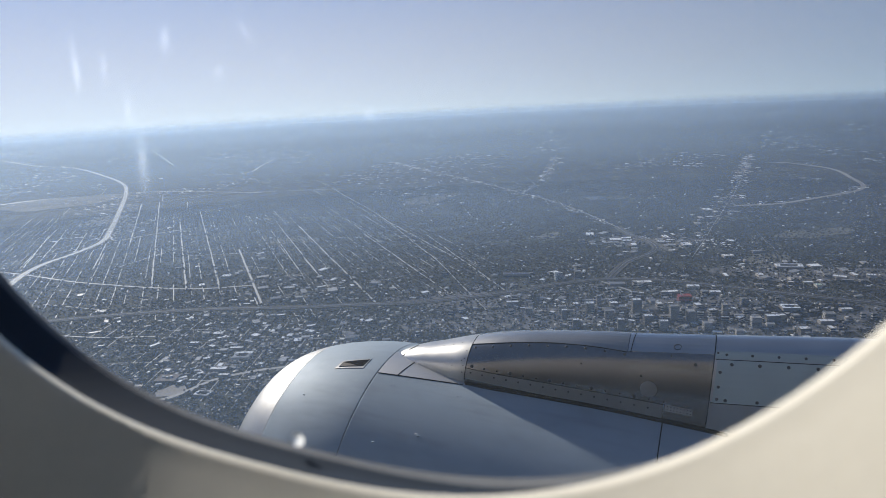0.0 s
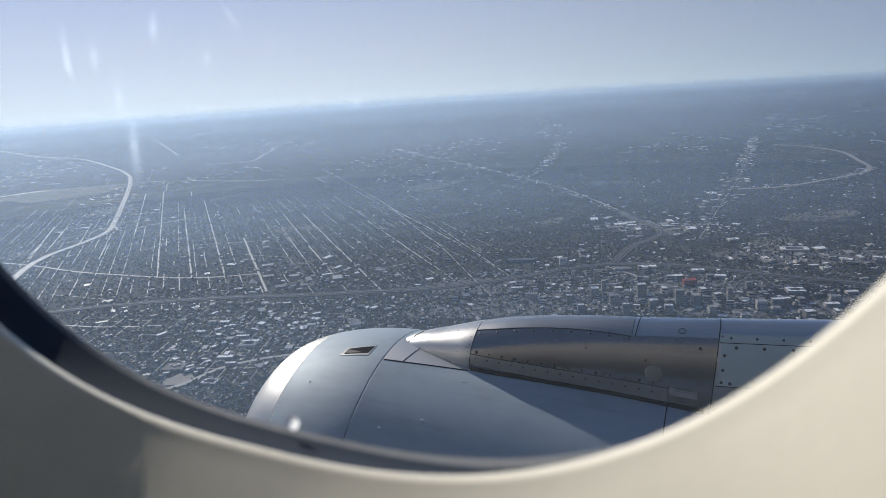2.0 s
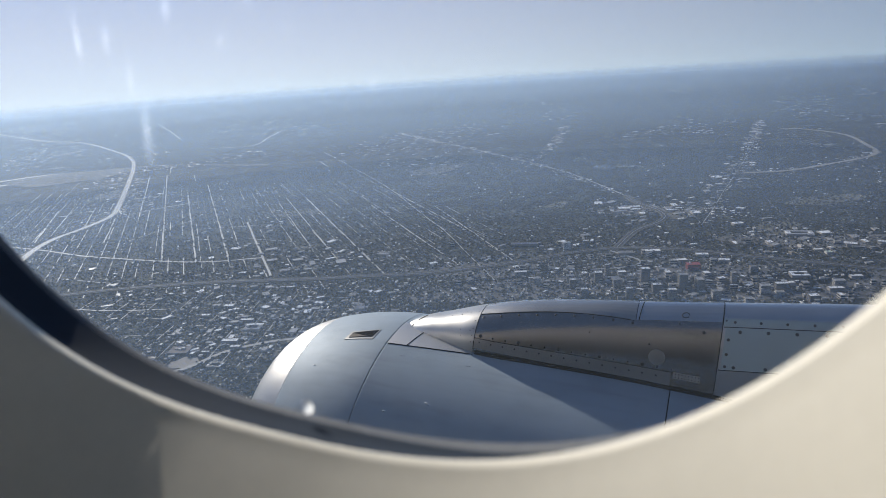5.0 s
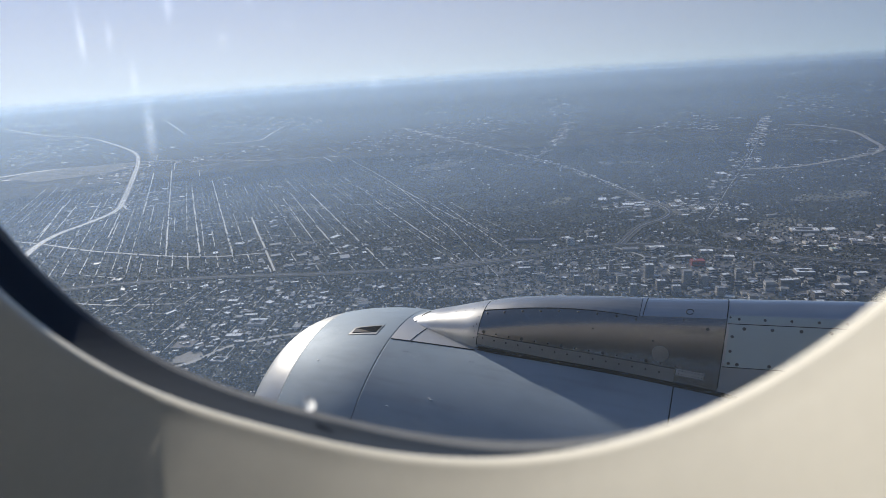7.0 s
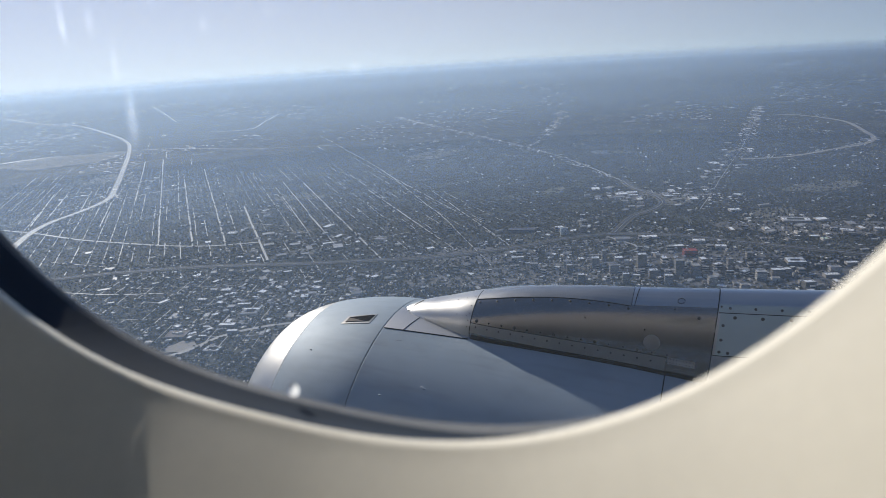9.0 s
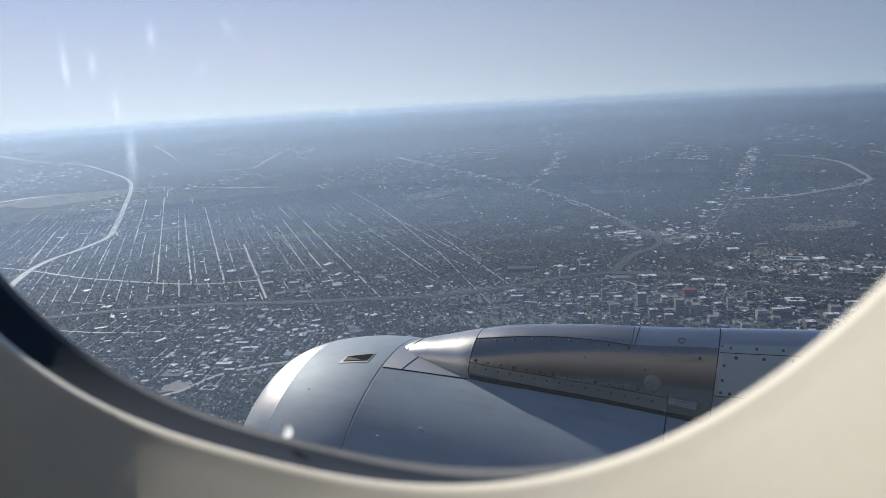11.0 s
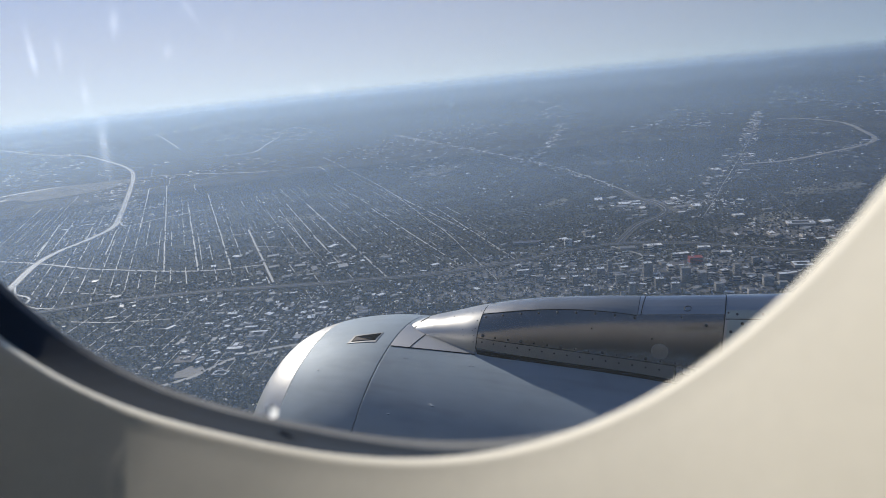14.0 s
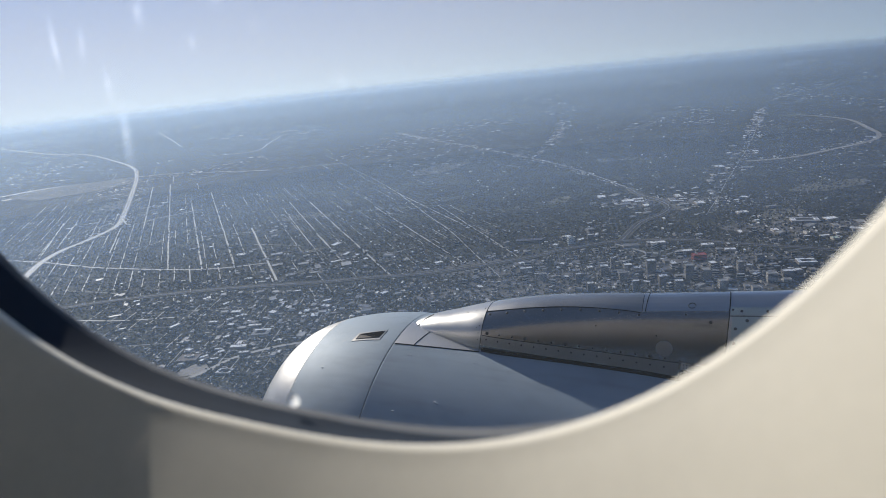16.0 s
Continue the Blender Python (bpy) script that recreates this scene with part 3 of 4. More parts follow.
piece("skirt_joint", *tube([on_cowl(-1.665 + 0.06 * s, 17.2 - 13.0 * s, 0.003) for s in stations(0, 1, 8)], 0.003), GAP, fairing, smooth=True)


def seam(points, radius=0.003):
    return piece("panel_seam", *tube(points, radius), GAP, fairing, smooth=True)


seam([on_fairing(-1.230, 0.10 + 0.90 * k / 16, 0.001) for k in range(17)], 0.0026)
seam([on_fairing(-1.755 + 0.10 * u * u, u, 0.0005) for u in stations(0.02, 1.0, 16)], 0.0035)
seam([on_fairing(0.208, 0.05 + 0.95 * k / 12, 0.0) for k in range(13)])
seam([on_fairing(x, up_of(x, z), 0.0005) for x, z in [(-1.225 + 0.955 * s, arc_height(s)) for s in stations(0, 1, 24)]], 0.0024)
seam([on_fairing(x, up_of(x, -1.539), 0.002) for x in stations(-1.225, 0.0, 30)], 0.002)
seam([on_fairing(-0.265 + 0.03 * u, u, 0.002) for u in stations(0.60, 1.0, 10)], 0.003)
seam([on_fairing(x, up_of(x, -1.240 + 0.13 * (x - 0.2)), 0.002) for x in stations(0.215, 1.5, 20)], 0.003)
seam([on_fairing(x, up_of(x, -1.477 + 0.13 * (x - 0.2)), 0.002) for x in stations(0.215, 1.5, 20)], 0.003)

head = [(0.0075 * r * math.cos(k * math.tau / 10), 0.0025 * h, 0.0075 * r * math.sin(k * math.tau / 10)) for r, h in ((1.0, 0.0), (0.9, -0.7), (0.5, -1.0)) for k in range(10)]
head_mesh = mesh_of("fastener", head, grid_faces(3, 10, True) + [tuple(range(20, 30))], RIVET, True)


def fastener(x, z, size=1.0, off=0.001, parent=None):
    up = up_of(x, z)
    p, q = on_fairing(x, up, off), on_fairing(x, up, off + 0.01)
    ob = new("fastener", head_mesh)
    ob.parent = parent or fairing
    ob.matrix_basis = Matrix.Translation(p) @ Vector((0, -1, 0)).rotation_difference(q - p).to_matrix().to_4x4() @ Matrix.Scale(size, 4)


for k in range(15):
    fastener(-1.19 + 0.083 * k, -1.522, 0.9 if k % 3 else 1.5)
for k in range(15):
    fastener(-1.19 + 0.077 * k, -1.560 - 0.001 * k, 0.8, 0.005, strip)
for k in range(9):
    s = k / 8
    fastener(-1.20 + 0.92 * s, arc_height(0.026 + 0.963 * s) - 0.014, 1.1)
for k in range(8):
    fastener(0.27 + 0.13 * k, -1.215 + 0.13 * (0.07 + 0.13 * k), 1.2)
    fastener(0.30 + 0.14 * k, -1.263 + 0.13 * (0.1 + 0.14 * k), 1.3, 0.006, patch)
    fastener(0.29 + 0.16 * k, -1.458 + 0.13 * (0.09 + 0.16 * k), 1.3, 0.006, patch)
for z in (-1.30, -1.38, -1.448):
    fastener(0.245, z, 1.2, 0.006, patch)
for k in range(8):
    fastener(-0.005 + 0.018 * k, -1.543, 0.5, 0.009)
    fastener(-0.005 + 0.018 * k, -1.562, 0.5, 0.009)
for k in range(5):
    fastener(-1.252, -1.57 + 0.040 * k, 0.5)
for x, z in ((-1.31, -1.43), (-1.37, -1.452), (-1.44, -1.475), (-1.27, -1.505), (-1.34, -1.515), (-1.33, -1.548)):
    fastener(x, z, 0.5)
for x, z, s in ((-0.17, -1.40, 0.8), (-0.52, -1.39, 0.7), (0.115, -1.285, 1.3), (-0.02, -1.262, 0.8), (0.225, -1.205, 1.0)):
    fastener(x, z, s)
up = up_of(-0.120, -1.467)
p, q = on_fairing(-0.120, up, 0.001), on_fairing(-0.120, up, 0.011)
disc = [(0.047 * r * math.cos(k * math.tau / 32), -0.004 * h, 0.047 * r * math.sin(k * math.tau / 32)) for r, h in ((1.0, 0.0), (0.98, 1.0), (0.9, 1.2)) for k in range(32)]
cover = piece("round_cover", disc, grid_faces(3, 32, True) + [tuple(range(64, 96))], COVER_METAL, fairing, "round riveted cover plate", True)
cover.matrix_basis = Matrix.Translation(p) @ Vector((0, -1, 0)).rotation_difference(q - p).to_matrix().to_4x4()
for dx, dz in ((-0.02, 0.02), (0.02, 0.02), (-0.02, -0.02), (0.02, -0.02)):
    fastener(-0.120 + dx, -1.467 + dz, 0.4, 0.006, cover)
ringlet = [on_fairing(0.008 + 0.02 * math.cos(k * math.tau / 12), up_of(0.008, -1.215 + 0.012 * math.sin(k * math.tau / 12)), 0.003) for k in range(12)]
piece("grommet", *tube(ringlet, 0.003), RIVET, fairing, "small dark grommet")

# the pin on the window seal
bm = bmesh.new()
bmesh.ops.create_uvsphere(bm, u_segments=24, v_segments=16, radius=0.0021)
bmesh.ops.delete(bm, geom=[v for v in bm.verts if v.co.y > 0.0001], context="VERTS")
bmesh.ops.scale(bm, vec=(1, 0.45, 1), verts=bm.verts)
me = bpy.data.meshes.new("pin")
bm.to_mesh(me)
bm.free()
me.materials.append(PIN_WHITE)
me.polygons.foreach_set("use_smooth", [True] * len(me.polygons))
pin = tagged(new("pin", me), "small round white plastic pin")
pin.parent = window
pin.matrix_basis = WINDOW.inverted() @ AIRCRAFT @ pose(-0.0922, 0.141, -0.0888)


# ---- the land ----
rng = np.random.default_rng(7)
N = 96
rim_pts = [(r * math.cos(k * math.tau / N), r * math.sin(k * math.tau / N), 0.0) for r in (40, 160, 400, 900, 2000, 4880) for k in range(N)]
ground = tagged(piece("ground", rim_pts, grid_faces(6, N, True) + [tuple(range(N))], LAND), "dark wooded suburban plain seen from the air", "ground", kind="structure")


def curve_through(points, step=6.0):
    """Points along a smooth line through the given ones."""
    p = [Vector((*q, 0)) for q in points]
    p = [2 * p[0] - p[1]] + p + [2 * p[-1] - p[-2]]
    out = []
    for i in range(1, len(p) - 2):
        n = max(2, int((p[i + 1] - p[i]).length / step))
        for k in range(n):
            t = k / n
            out.append(0.5 * (2 * p[i] + (p[i + 1] - p[i - 1]) * t + (2 * p[i - 1] - 5 * p[i] + 4 * p[i + 1] - p[i + 2]) * t * t + (3 * p[i] - p[i - 1] - 3 * p[i + 1] + p[i + 2]) * t ** 3))
    return out + [p[-2]]


def ribbon(line, width, z0, z1, shift=0.0):
    """A flat-topped bank along a line, with sides down to z0."""
    vs, n = [], len(line)
    for i, p in enumerate(line):
        t = (line[min(i + 1, n - 1)] - line[max(i - 1, 0)]).normalized()
        s = Vector((-t.y, t.x, 0))
        c = p + s * shift
        vs += [c - s * (width / 2 + 0.3 * (z1 - z0)) + Vector((0, 0, z0)), c - s * width / 2 + Vector((0, 0, z1)), c + s * width / 2 + Vector((0, 0, z1)), c + s * (width / 2 + 0.3 * (z1 - z0)) + Vector((0, 0, z0))]
    return vs, grid_faces(n, 4, flip=True)


ROADS = []    # line and half width, kept clear of houses and trees


def road(label, points, width, high=0.15, lanes=1, mat=None, name="road"):
    line = curve_through(points)
    ROADS.append(([tuple(p.xy) for p in line], width / 2 + 0.6))
    ob = thing(name, label, "road", "structure")
    if lanes == 2:
        piece("embankment", *ribbon(line, width * 1.15, -0.1, high - 0.06), FIELD, ob, "dry grass verge")
        for side in (-1, 1):
            piece("carriageway", *ribbon(line, width * 0.36, 0, high, side * width * 0.24), mat or CONCRETE, ob)
        piece("median_barrier", *ribbon(line, width * 0.05, 0, high + 0.12), CONCRETE, ob)
    else:
        piece("roadway", *ribbon(line, width, -0.05, high), mat or CONCRETE, ob)
    return ob


LOOP = [(-1824, 1226), (-1416, 1050), (-1230, 999), (-996, 869), (-864, 783), (-764, 694), (-632, 559), (-554, 477), (-516, 433), (-500, 389), (-493, 356), (-475, 323), (-440, 280), (-405, 235), (-380, 190)]
CROSS = [(-480, 178), (-412, 214), (-356, 251), (-332, 266), (-302, 281), (-271, 294), (-216, 311), (-188, 322), (-156, 333), (-127, 350), (-98, 372), (-84, 386), (-57, 403), (-19, 408), (13, 402), (85, 388), (180, 372)]
road("pale concrete motorway curving through suburbs", LOOP, 5.6, 0.3, 2)
road("grey motorway crossing the city edge", CROSS, 5.0, 0.5, 2, ASPHALT)
road("grey motorway bending beyond downtown", [(-54, 406), (-47, 449), (-36, 470), (-31, 491), (-39, 513), (-57, 537), (-68, 562)], 4.6, 0.5, 2, ASPHALT)
road("pale boulevard through wooded suburbs", [(-68, 562), (-101, 615), (-146, 679), (-194, 732), (-272, 816), (-364, 907), (-520, 1060)], 0.9, 0.1, mat=STREET)
road("pale avenue lined with shops", [(-194, 732), (-207, 906), (-237, 1121)], 0.7, 0.1, mat=STREET)
road("pale commercial avenue running to the horizon", [(-6, 470), (-3, 492), (2, 529), (8, 583), (17, 653), (35, 802), (50, 966), (62, 1132)], 0.5, 0.1, mat=STREET)
road("pale quarry road in a wide bend", [(81, 1026), (111, 1009), (148, 946), (156, 856), (156, 806), (142, 768), (107, 729), (65, 688), (26, 674)], 5.0, 0.1, mat=BARE)
road("pale arterial street across the grid", [(-560, 330), (-484, 329), (-420, 322), (-381, 322), (-346, 323), (-311, 328), (-277, 344)], 1.8, 0.1)
road("pale boulevard running up the grid", [(-426, 716), (-350, 635), (-287, 563), (-219, 477), (-180, 429), (-144, 378), (-110, 330)], 0.6, 0.1, mat=STREET)
road("pale street along a creek", [(-222, 176), (-206, 193), (-200, 212), (-186, 227), (-165, 240), (-140, 262)], 2.2, 0.1)
road("pale street into town", [(-330, 236), (-300, 240), (-268, 250)], 0.9, 0.1, mat=STREET)
road("pale airfield runway", [(-849, 554), (-841, 595), (-843, 652)], 11.0, 0.05)
road("pale airfield taxiway", [(-890, 575), (-873, 619), (-845, 650)], 9.0, 0.05)
for ramp in ([(-395, 226), (-388, 240), (-398, 262), (-420, 268)], [(-420, 250), (-432, 232), (-424, 214), (-400, 206)], [(-440, 282), (-410, 262), (-380, 250), (-350, 252)], [(-57, 398), (-44, 388), (-36, 378), (-46, 366), (-66, 358)], [(-530, 455), (-505, 440), (-490, 470), (-470, 500)]):
    road("pale curved motorway slip road", ramp, 1.3, 0.3, name="slip_road")

for label, points, width in (
        ("straight far road through fields", [(-1441, 1417), (-1220, 1230), (-1007, 1044)], 2.6), ("pale road beside the motorway bend", [(-770, 702), (-707, 719), (-551, 719)], 2.4),
        ("far road past a pale works", [(-794, 889), (-731, 922), (-780, 1030), (-836, 1152)], 3.0),
        ("straight avenue through the suburb", [(-165, 434), (-228, 500), (-291, 567)], 0.8)):
    road(label, points, width, 0.1, mat=STREET)

# a lake and open fields
def flat_patch(name, label, category, x, y, rx, ry, mat, turn=0.0, z=0.06, uneven=0.25, kind="structure"):
    k0, vs = rng.random(4) * 6.28, [(0, 0, z)]
    for k in range(28):
        t = k * math.tau / 28
        r = 1 + uneven * (0.5 * math.sin(2 * t + k0[0]) + 0.35 * math.sin(3 * t + k0[1]) + 0.25 * math.sin(5 * t + k0[2]))
        vs.append((r * rx * math.cos(t), r * ry * math.sin(t), z))
    vs += [(v[0] * 1.02, v[1] * 1.02, -0.1) for v in vs[1:]]
    fs = [(0, 1 + k, 1 + (k + 1) % 28) for k in range(28)] + [(1 + k, 29 + k, 29 + (k + 1) % 28, 1 + (k + 1) % 28) for k in range(28)]
    ob = tagged(piece(name, vs, fs, mat), label, category, kind=kind)
    ob.matrix_world = pose(x, y, 0, 0, 0, turn)
    return ob


flat_patch("water", "small grey-blue lake among trees", "lake", -107, 708, 13, 13, WATER)
flat_patch("field", "dry open field by the lake", "field", -88, 712, 12, 7, FIELD)
for x, y, rx, ry in ((-800, 620, 70, 60), (-330, 470, 22, 14), (-292, 690, 40, 22), (-235, 330, 9, 6), (-262, 372, 8, 6), (-610, 520, 26, 30), (-118, 520, 14, 8), (40, 470, 22, 12), (-20, 500, 18, 9), (80, 560, 30, 14), (-205, 236, 9, 5), (-175, 215, 7, 5)):
    flat_patch("field", "dry open ground between built-up blocks", "field", x, y, rx, ry, FIELD, rng.random() * 90)

for x, y, rx, ry in ((-30, 343, 95, 24), (30, 352, 60, 24), (-40, 512, 32, 13), (-130, 345, 40, 14), (60, 440, 42, 20)):
    flat_patch("paved_ground", "grey paved ground between city blocks", "pavement", x, y, rx, ry, PAVED, rng.random() * 20, 0.03, 0.5)

# ---- street grids ----
ALONG, ACROSS = Vector((-0.685, 0.728, 0)).normalized(), Vector((0.728, 0.685, 0)).normalized()


def clear_of_motorways(x, y, extra=0.0, first=4):
    for line, half in ROADS[:first]:
        l = np.array(line)
        if ((l[:, 0] - x) ** 2 + (l[:, 1] - y) ** 2).min() < (half + extra + 2.5) ** 2:
            return False
    return True


def street_grid(label, origin, along, across, reach, gap, spread, cross_gap, width, keep, lengths=(26, 45, 70, 120, 200), mat=None):
    """Parallel streets as pieces of one grid, with gaps, jogs and uneven ends."""
    g = thing("street_grid", label, "streets", "structure")
    o = Vector((*origin, 0))
    b, k = spread[0], 0
    while b < spread[1]:
        a = reach[0] + rng.random() * 8
        while a < reach[1]:
            length = float(rng.choice(lengths)) * (1.6 if k % 4 == 0 else 1.0)
            end = min(a + length, reach[1] + 20 * rng.random())
            if rng.random() < (0.92 if k % 4 == 0 else keep):
                w = width * (1.15 if k % 4 == 0 else 0.85 + 0.3 * rng.random())
                jog = rng.normal() * 0.5
                n = max(2, int((end - a) / 14))
                line = [o + along * (a + (end - a) * i / n) + across * (b + jog + 0.25 * math.sin(i * 1.3 + b)) for i in range(n + 1)]
                line = [p for p in line if clear_of_motorways(p.x, p.y)]
                if len(line) > 2:
                    piece("street", *ribbon(line, w, -0.03, 0.06), mat or STREET, g)
                    ROADS.append(([tuple(p.xy) for p in line], w / 2 + 0.35))
            a = end + rng.random() * 6
        b += gap * (0.85 + 0.3 * rng.random())
        k += 1
    a = reach[0]
    while a < reach[1]:
        for _ in range(3):
            b0 = spread[0] + rng.random() * (spread[1] - spread[0])
            n = 3 + int(rng.random() * 5)
            line = [o + across * (b0 + i * 14) + along * a for i in range(n + 1)]
            line = [p for p in line if clear_of_motorways(p.x, p.y)]
            if len(line) > 2:
                piece("street", *ribbon(line, width * 0.8, -0.03, 0.05), mat or STREET, g)
                ROADS.append(([tuple(p.xy) for p in line], width * 0.4 + 0.35))
        a += cross_gap
    return g


def plan(a, b):
    """A place in the regular suburb, from its distances along and across the streets."""
    return ALONG * a + ACROSS * b


def block_streets(label, rows, first, last, gap, width, keep, mat=None):
    """Straight parallel streets that run from cross street to cross street; trees hide some stretches."""
    g = thing("street_grid", label, "streets", "structure")
    b = first
    while b < last:
        at = b + rng.normal() * 0.5
        for (a0, a1), share in rows:
            a0, a1 = a0 - 0.42 * min(0.0, at + 10), a1 - 0.42 * min(0.0, at + 10)
            if rng.random() > share * keep:
                continue
            cut = a0 + (a1 - a0) * (0.25 * rng.random() if rng.random() < 0.4 else 0.0)
            end = a1 - (a1 - a0) * (0.35 * rng.random() if rng.random() < 0.4 else 0.0)
            while cut < end - 3:
                stop = min(end, cut + 8 + 40 * rng.random())
                line = [plan(cut + (stop - cut) * k / 4, at + 0.10 * rng.normal()) for k in range(5)]
                line = [p for p in line if clear_of_motorways(p.x, p.y)]
                w = width * (0.75 + 0.5 * rng.random())
                if len(line) > 2:
                    piece("street", *ribbon(line, w, -0.03, 0.06), mat or STREET, g)
                    ROADS.append(([tuple(p.xy) for p in line], w / 2 + 0.35))
                cut = stop + (1.0 + 4 * rng.random() if rng.random() < 0.5 else 0.0)
        b += gap * (0.94 + 0.12 * rng.random())
    return g


def cross_streets(label, lines, width, mat=None):
    """Longer streets, each given by its ends as distances along and across."""
    g = thing("street_grid", label, "streets", "structure")
    for a0, b0, a1, b1, wide in lines:
        n = max(3, int(math.hypot(a1 - a0, b1 - b0) / 12))
        line = [plan(a0 + (a1 - a0) * k / n, b0 + (b1 - b0) * k / n + 0.12 * rng.normal()) for k in range(n + 1)]
        line = [p for p in line if clear_of_motorways(p.x, p.y, 0.0, 2)]
        if len(line) > 2:
            piece("street", *ribbon(line, width * wide, -0.03, 0.07), mat or STREET, g)
            ROADS.append(([tuple(p.xy) for p in line], width * wide / 2 + 0.35))
    return g


cross_streets("wide straight pale avenues through the suburb", (
    (473, -31, 905, -34, 1.1), (452, -9, 735, -11, 1.2), (455, 12, 790, 11, 1.0), (396, 33, 560, 34, 1.4), (352, 95, 640, 96, 1.2), (651, -54, 905, -55, 1.1),
    (555, -75, 670, -74, 1.0), (582, -128, 735, -132, 1.1), (628, -120, 722, -119, 0.8), (628, -97, 728, -98, 0.8), (405, 77, 650, 79, 0.8), (440, 67, 625, 69, 0.8),
    (345, 140, 560, 141, 0.9), (345, 172, 520, 187, 0.8)), 1.0)
cross_streets("pale cross streets between the blocks", (
    (640, -132, 760, -20, 0.7), (760, -20, 815, 60, 0.7), (618, -150, 650, -92, 0.9), (548, -60, 600, -8, 0.7), (560, -8, 535, 60, 0.8), (470, -96, 430, -52, 0.6), (500, 30, 470, 60, 0.7),
    (402, 60, 408, 130, 0.6), (640, 12, 610, 100, 0.6), (880, -110, 930, 30, 1.0), (935, 40, 860, 190, 1.0), (700, 60, 640, 180, 0.6), (560, 110, 520, 190, 0.6), (540, -150, 585, -96, 0.7)), 1.0)
block_streets("straight pale residential streets in a regular grid", (((388, 412), 0.8), ((425, 470), 1.0), ((476, 535), 0.95), ((542, 600), 0.8), ((606, 660), 0.7), ((668, 720), 0.6), ((730, 800), 0.4)), -139.6, 44, 9.55, 0.62, 0.86)
block_streets("straight residential streets beyond the motorway", (((352, 395), 0.45), ((402, 450), 0.8), ((455, 505), 0.85), ((512, 560), 0.75), ((566, 640), 0.6), ((650, 740), 0.35)), 48, 200, 9.55, 0.5, 0.9)
block_streets("faint far residential streets", (((820, 880), 0.3), ((900, 980), 0.25), ((1000, 1100), 0.2)), -330, 260, 27, 0.7, 0.8)
block_streets("pale streets beside the motorway loop", (((560, 600), 0.6), ((610, 660), 0.6), ((670, 730), 0.5), ((740, 800), 0.3)), -330, -145, 11.5, 0.66, 0.8)
street_grid("narrow streets in the works quarter", (-230, 200), Vector((-0.31, 0.951, 0)), Vector((0.951, 0.31, 0)), (-20, 85), 8.5, (-110, 85), 22, 0.5, 0.5, (12, 18, 30), CONCRETE)
street_grid("grey downtown streets between blocks", (-10, 340), Vector((-0.30, 0.954, 0)), Vector((0.954, 0.30, 0)), (-70, 60), 11, (-110, 130), 13, 0.6, 0.7, mat=PAVED)
street_grid("winding streets in wooded suburbs", (60, 560), Vector((-0.15, 0.99, 0)), Vector((0.99, 0.15, 0)), (-140, 420), 24, (-120, 160), 40, 0.45, 0.2, (14, 20, 30), PAVED)


# ---- buildings ----
def building(name, label, category, x, y, w, d, h, turn, group="", units=2, bands=0, wall=None, roof=None, setback=0.0):
    ob = thing(name, label, category, group=group, at=pose(x, y, -0.05, 0, 0, turn))
    lip_h, t = 0.12 + 0.02 * h, 0.10 + 0.01 * w
    v, f = box_data(-w / 2, w / 2, -d / 2, d / 2, 0, h + lip_h)
    iv = [(px * (1 - 2 * t / w), py * (1 - 2 * t / d), h + lip_h) for px, py in ((-w / 2, -d / 2), (w / 2, -d / 2), (w / 2, d / 2), (-w / 2, d / 2))]
    iv += [(px, py, h - 0.02) for px, py, _ in iv]
    v = v + iv
    f = [f[0]] + f[2:] + [(4 + k, 4 + (k + 1) % 4, 8 + (k + 1) % 4, 8 + k) for k in range(4)] + [(8 + k, 8 + (k + 1) % 4, 12 + (k + 1) % 4, 12 + k) for k in range(4)]
    piece("wall", v, f, wall or WALLS, ob)
    piece("roof", *box_data(-w / 2 + t, w / 2 - t, -d / 2 + t, d / 2 - t, h - 0.06, h), roof or ROOFS, ob)
    for _ in range(units):
        ux, uy, s = (rng.random() - 0.5) * (w - 2 * t) * 0.7, (rng.random() - 0.5) * (d - 2 * t) * 0.7, 0.12 * min(w, d) * (0.7 + 0.8 * rng.random())
        piece("roof_unit", *box_data(ux - s / 2, ux + s / 2, uy - s / 2, uy + s / 2, h, h + s * 0.6), ROOF_UNIT, ob)
    for k in range(bands):
        z = h * (k + 0.55) / bands
        zh = h / bands * 0.22
        bx, by = w / 2 + 0.02, d / 2 + 0.02
        bv, bf = box_data(-bx, bx, -by, by, z - zh, z + zh)
        piece("window_band", bv, bf[2:], GLASS_BAND, ob)
    return ob


TAKEN = []


def free(x, y, r):
    for qx, qy, qr in TAKEN:
        if (x - qx) ** 2 + (y - qy) ** 2 < (r + qr) ** 2 * 0.72:
            return False
    return clear_of_motorways(x, y, r, 13) and clear_of_motorways(x, y, r - 2.4, 50)


def towards(v):
    return math.degrees(math.atan2(v.y, v.x))


TOWN = towards(Vector((0.954, 0.30, 0)))
GRID = towards(ACROSS)
WORKS = towards(Vector((0.951, 0.31, 0)))
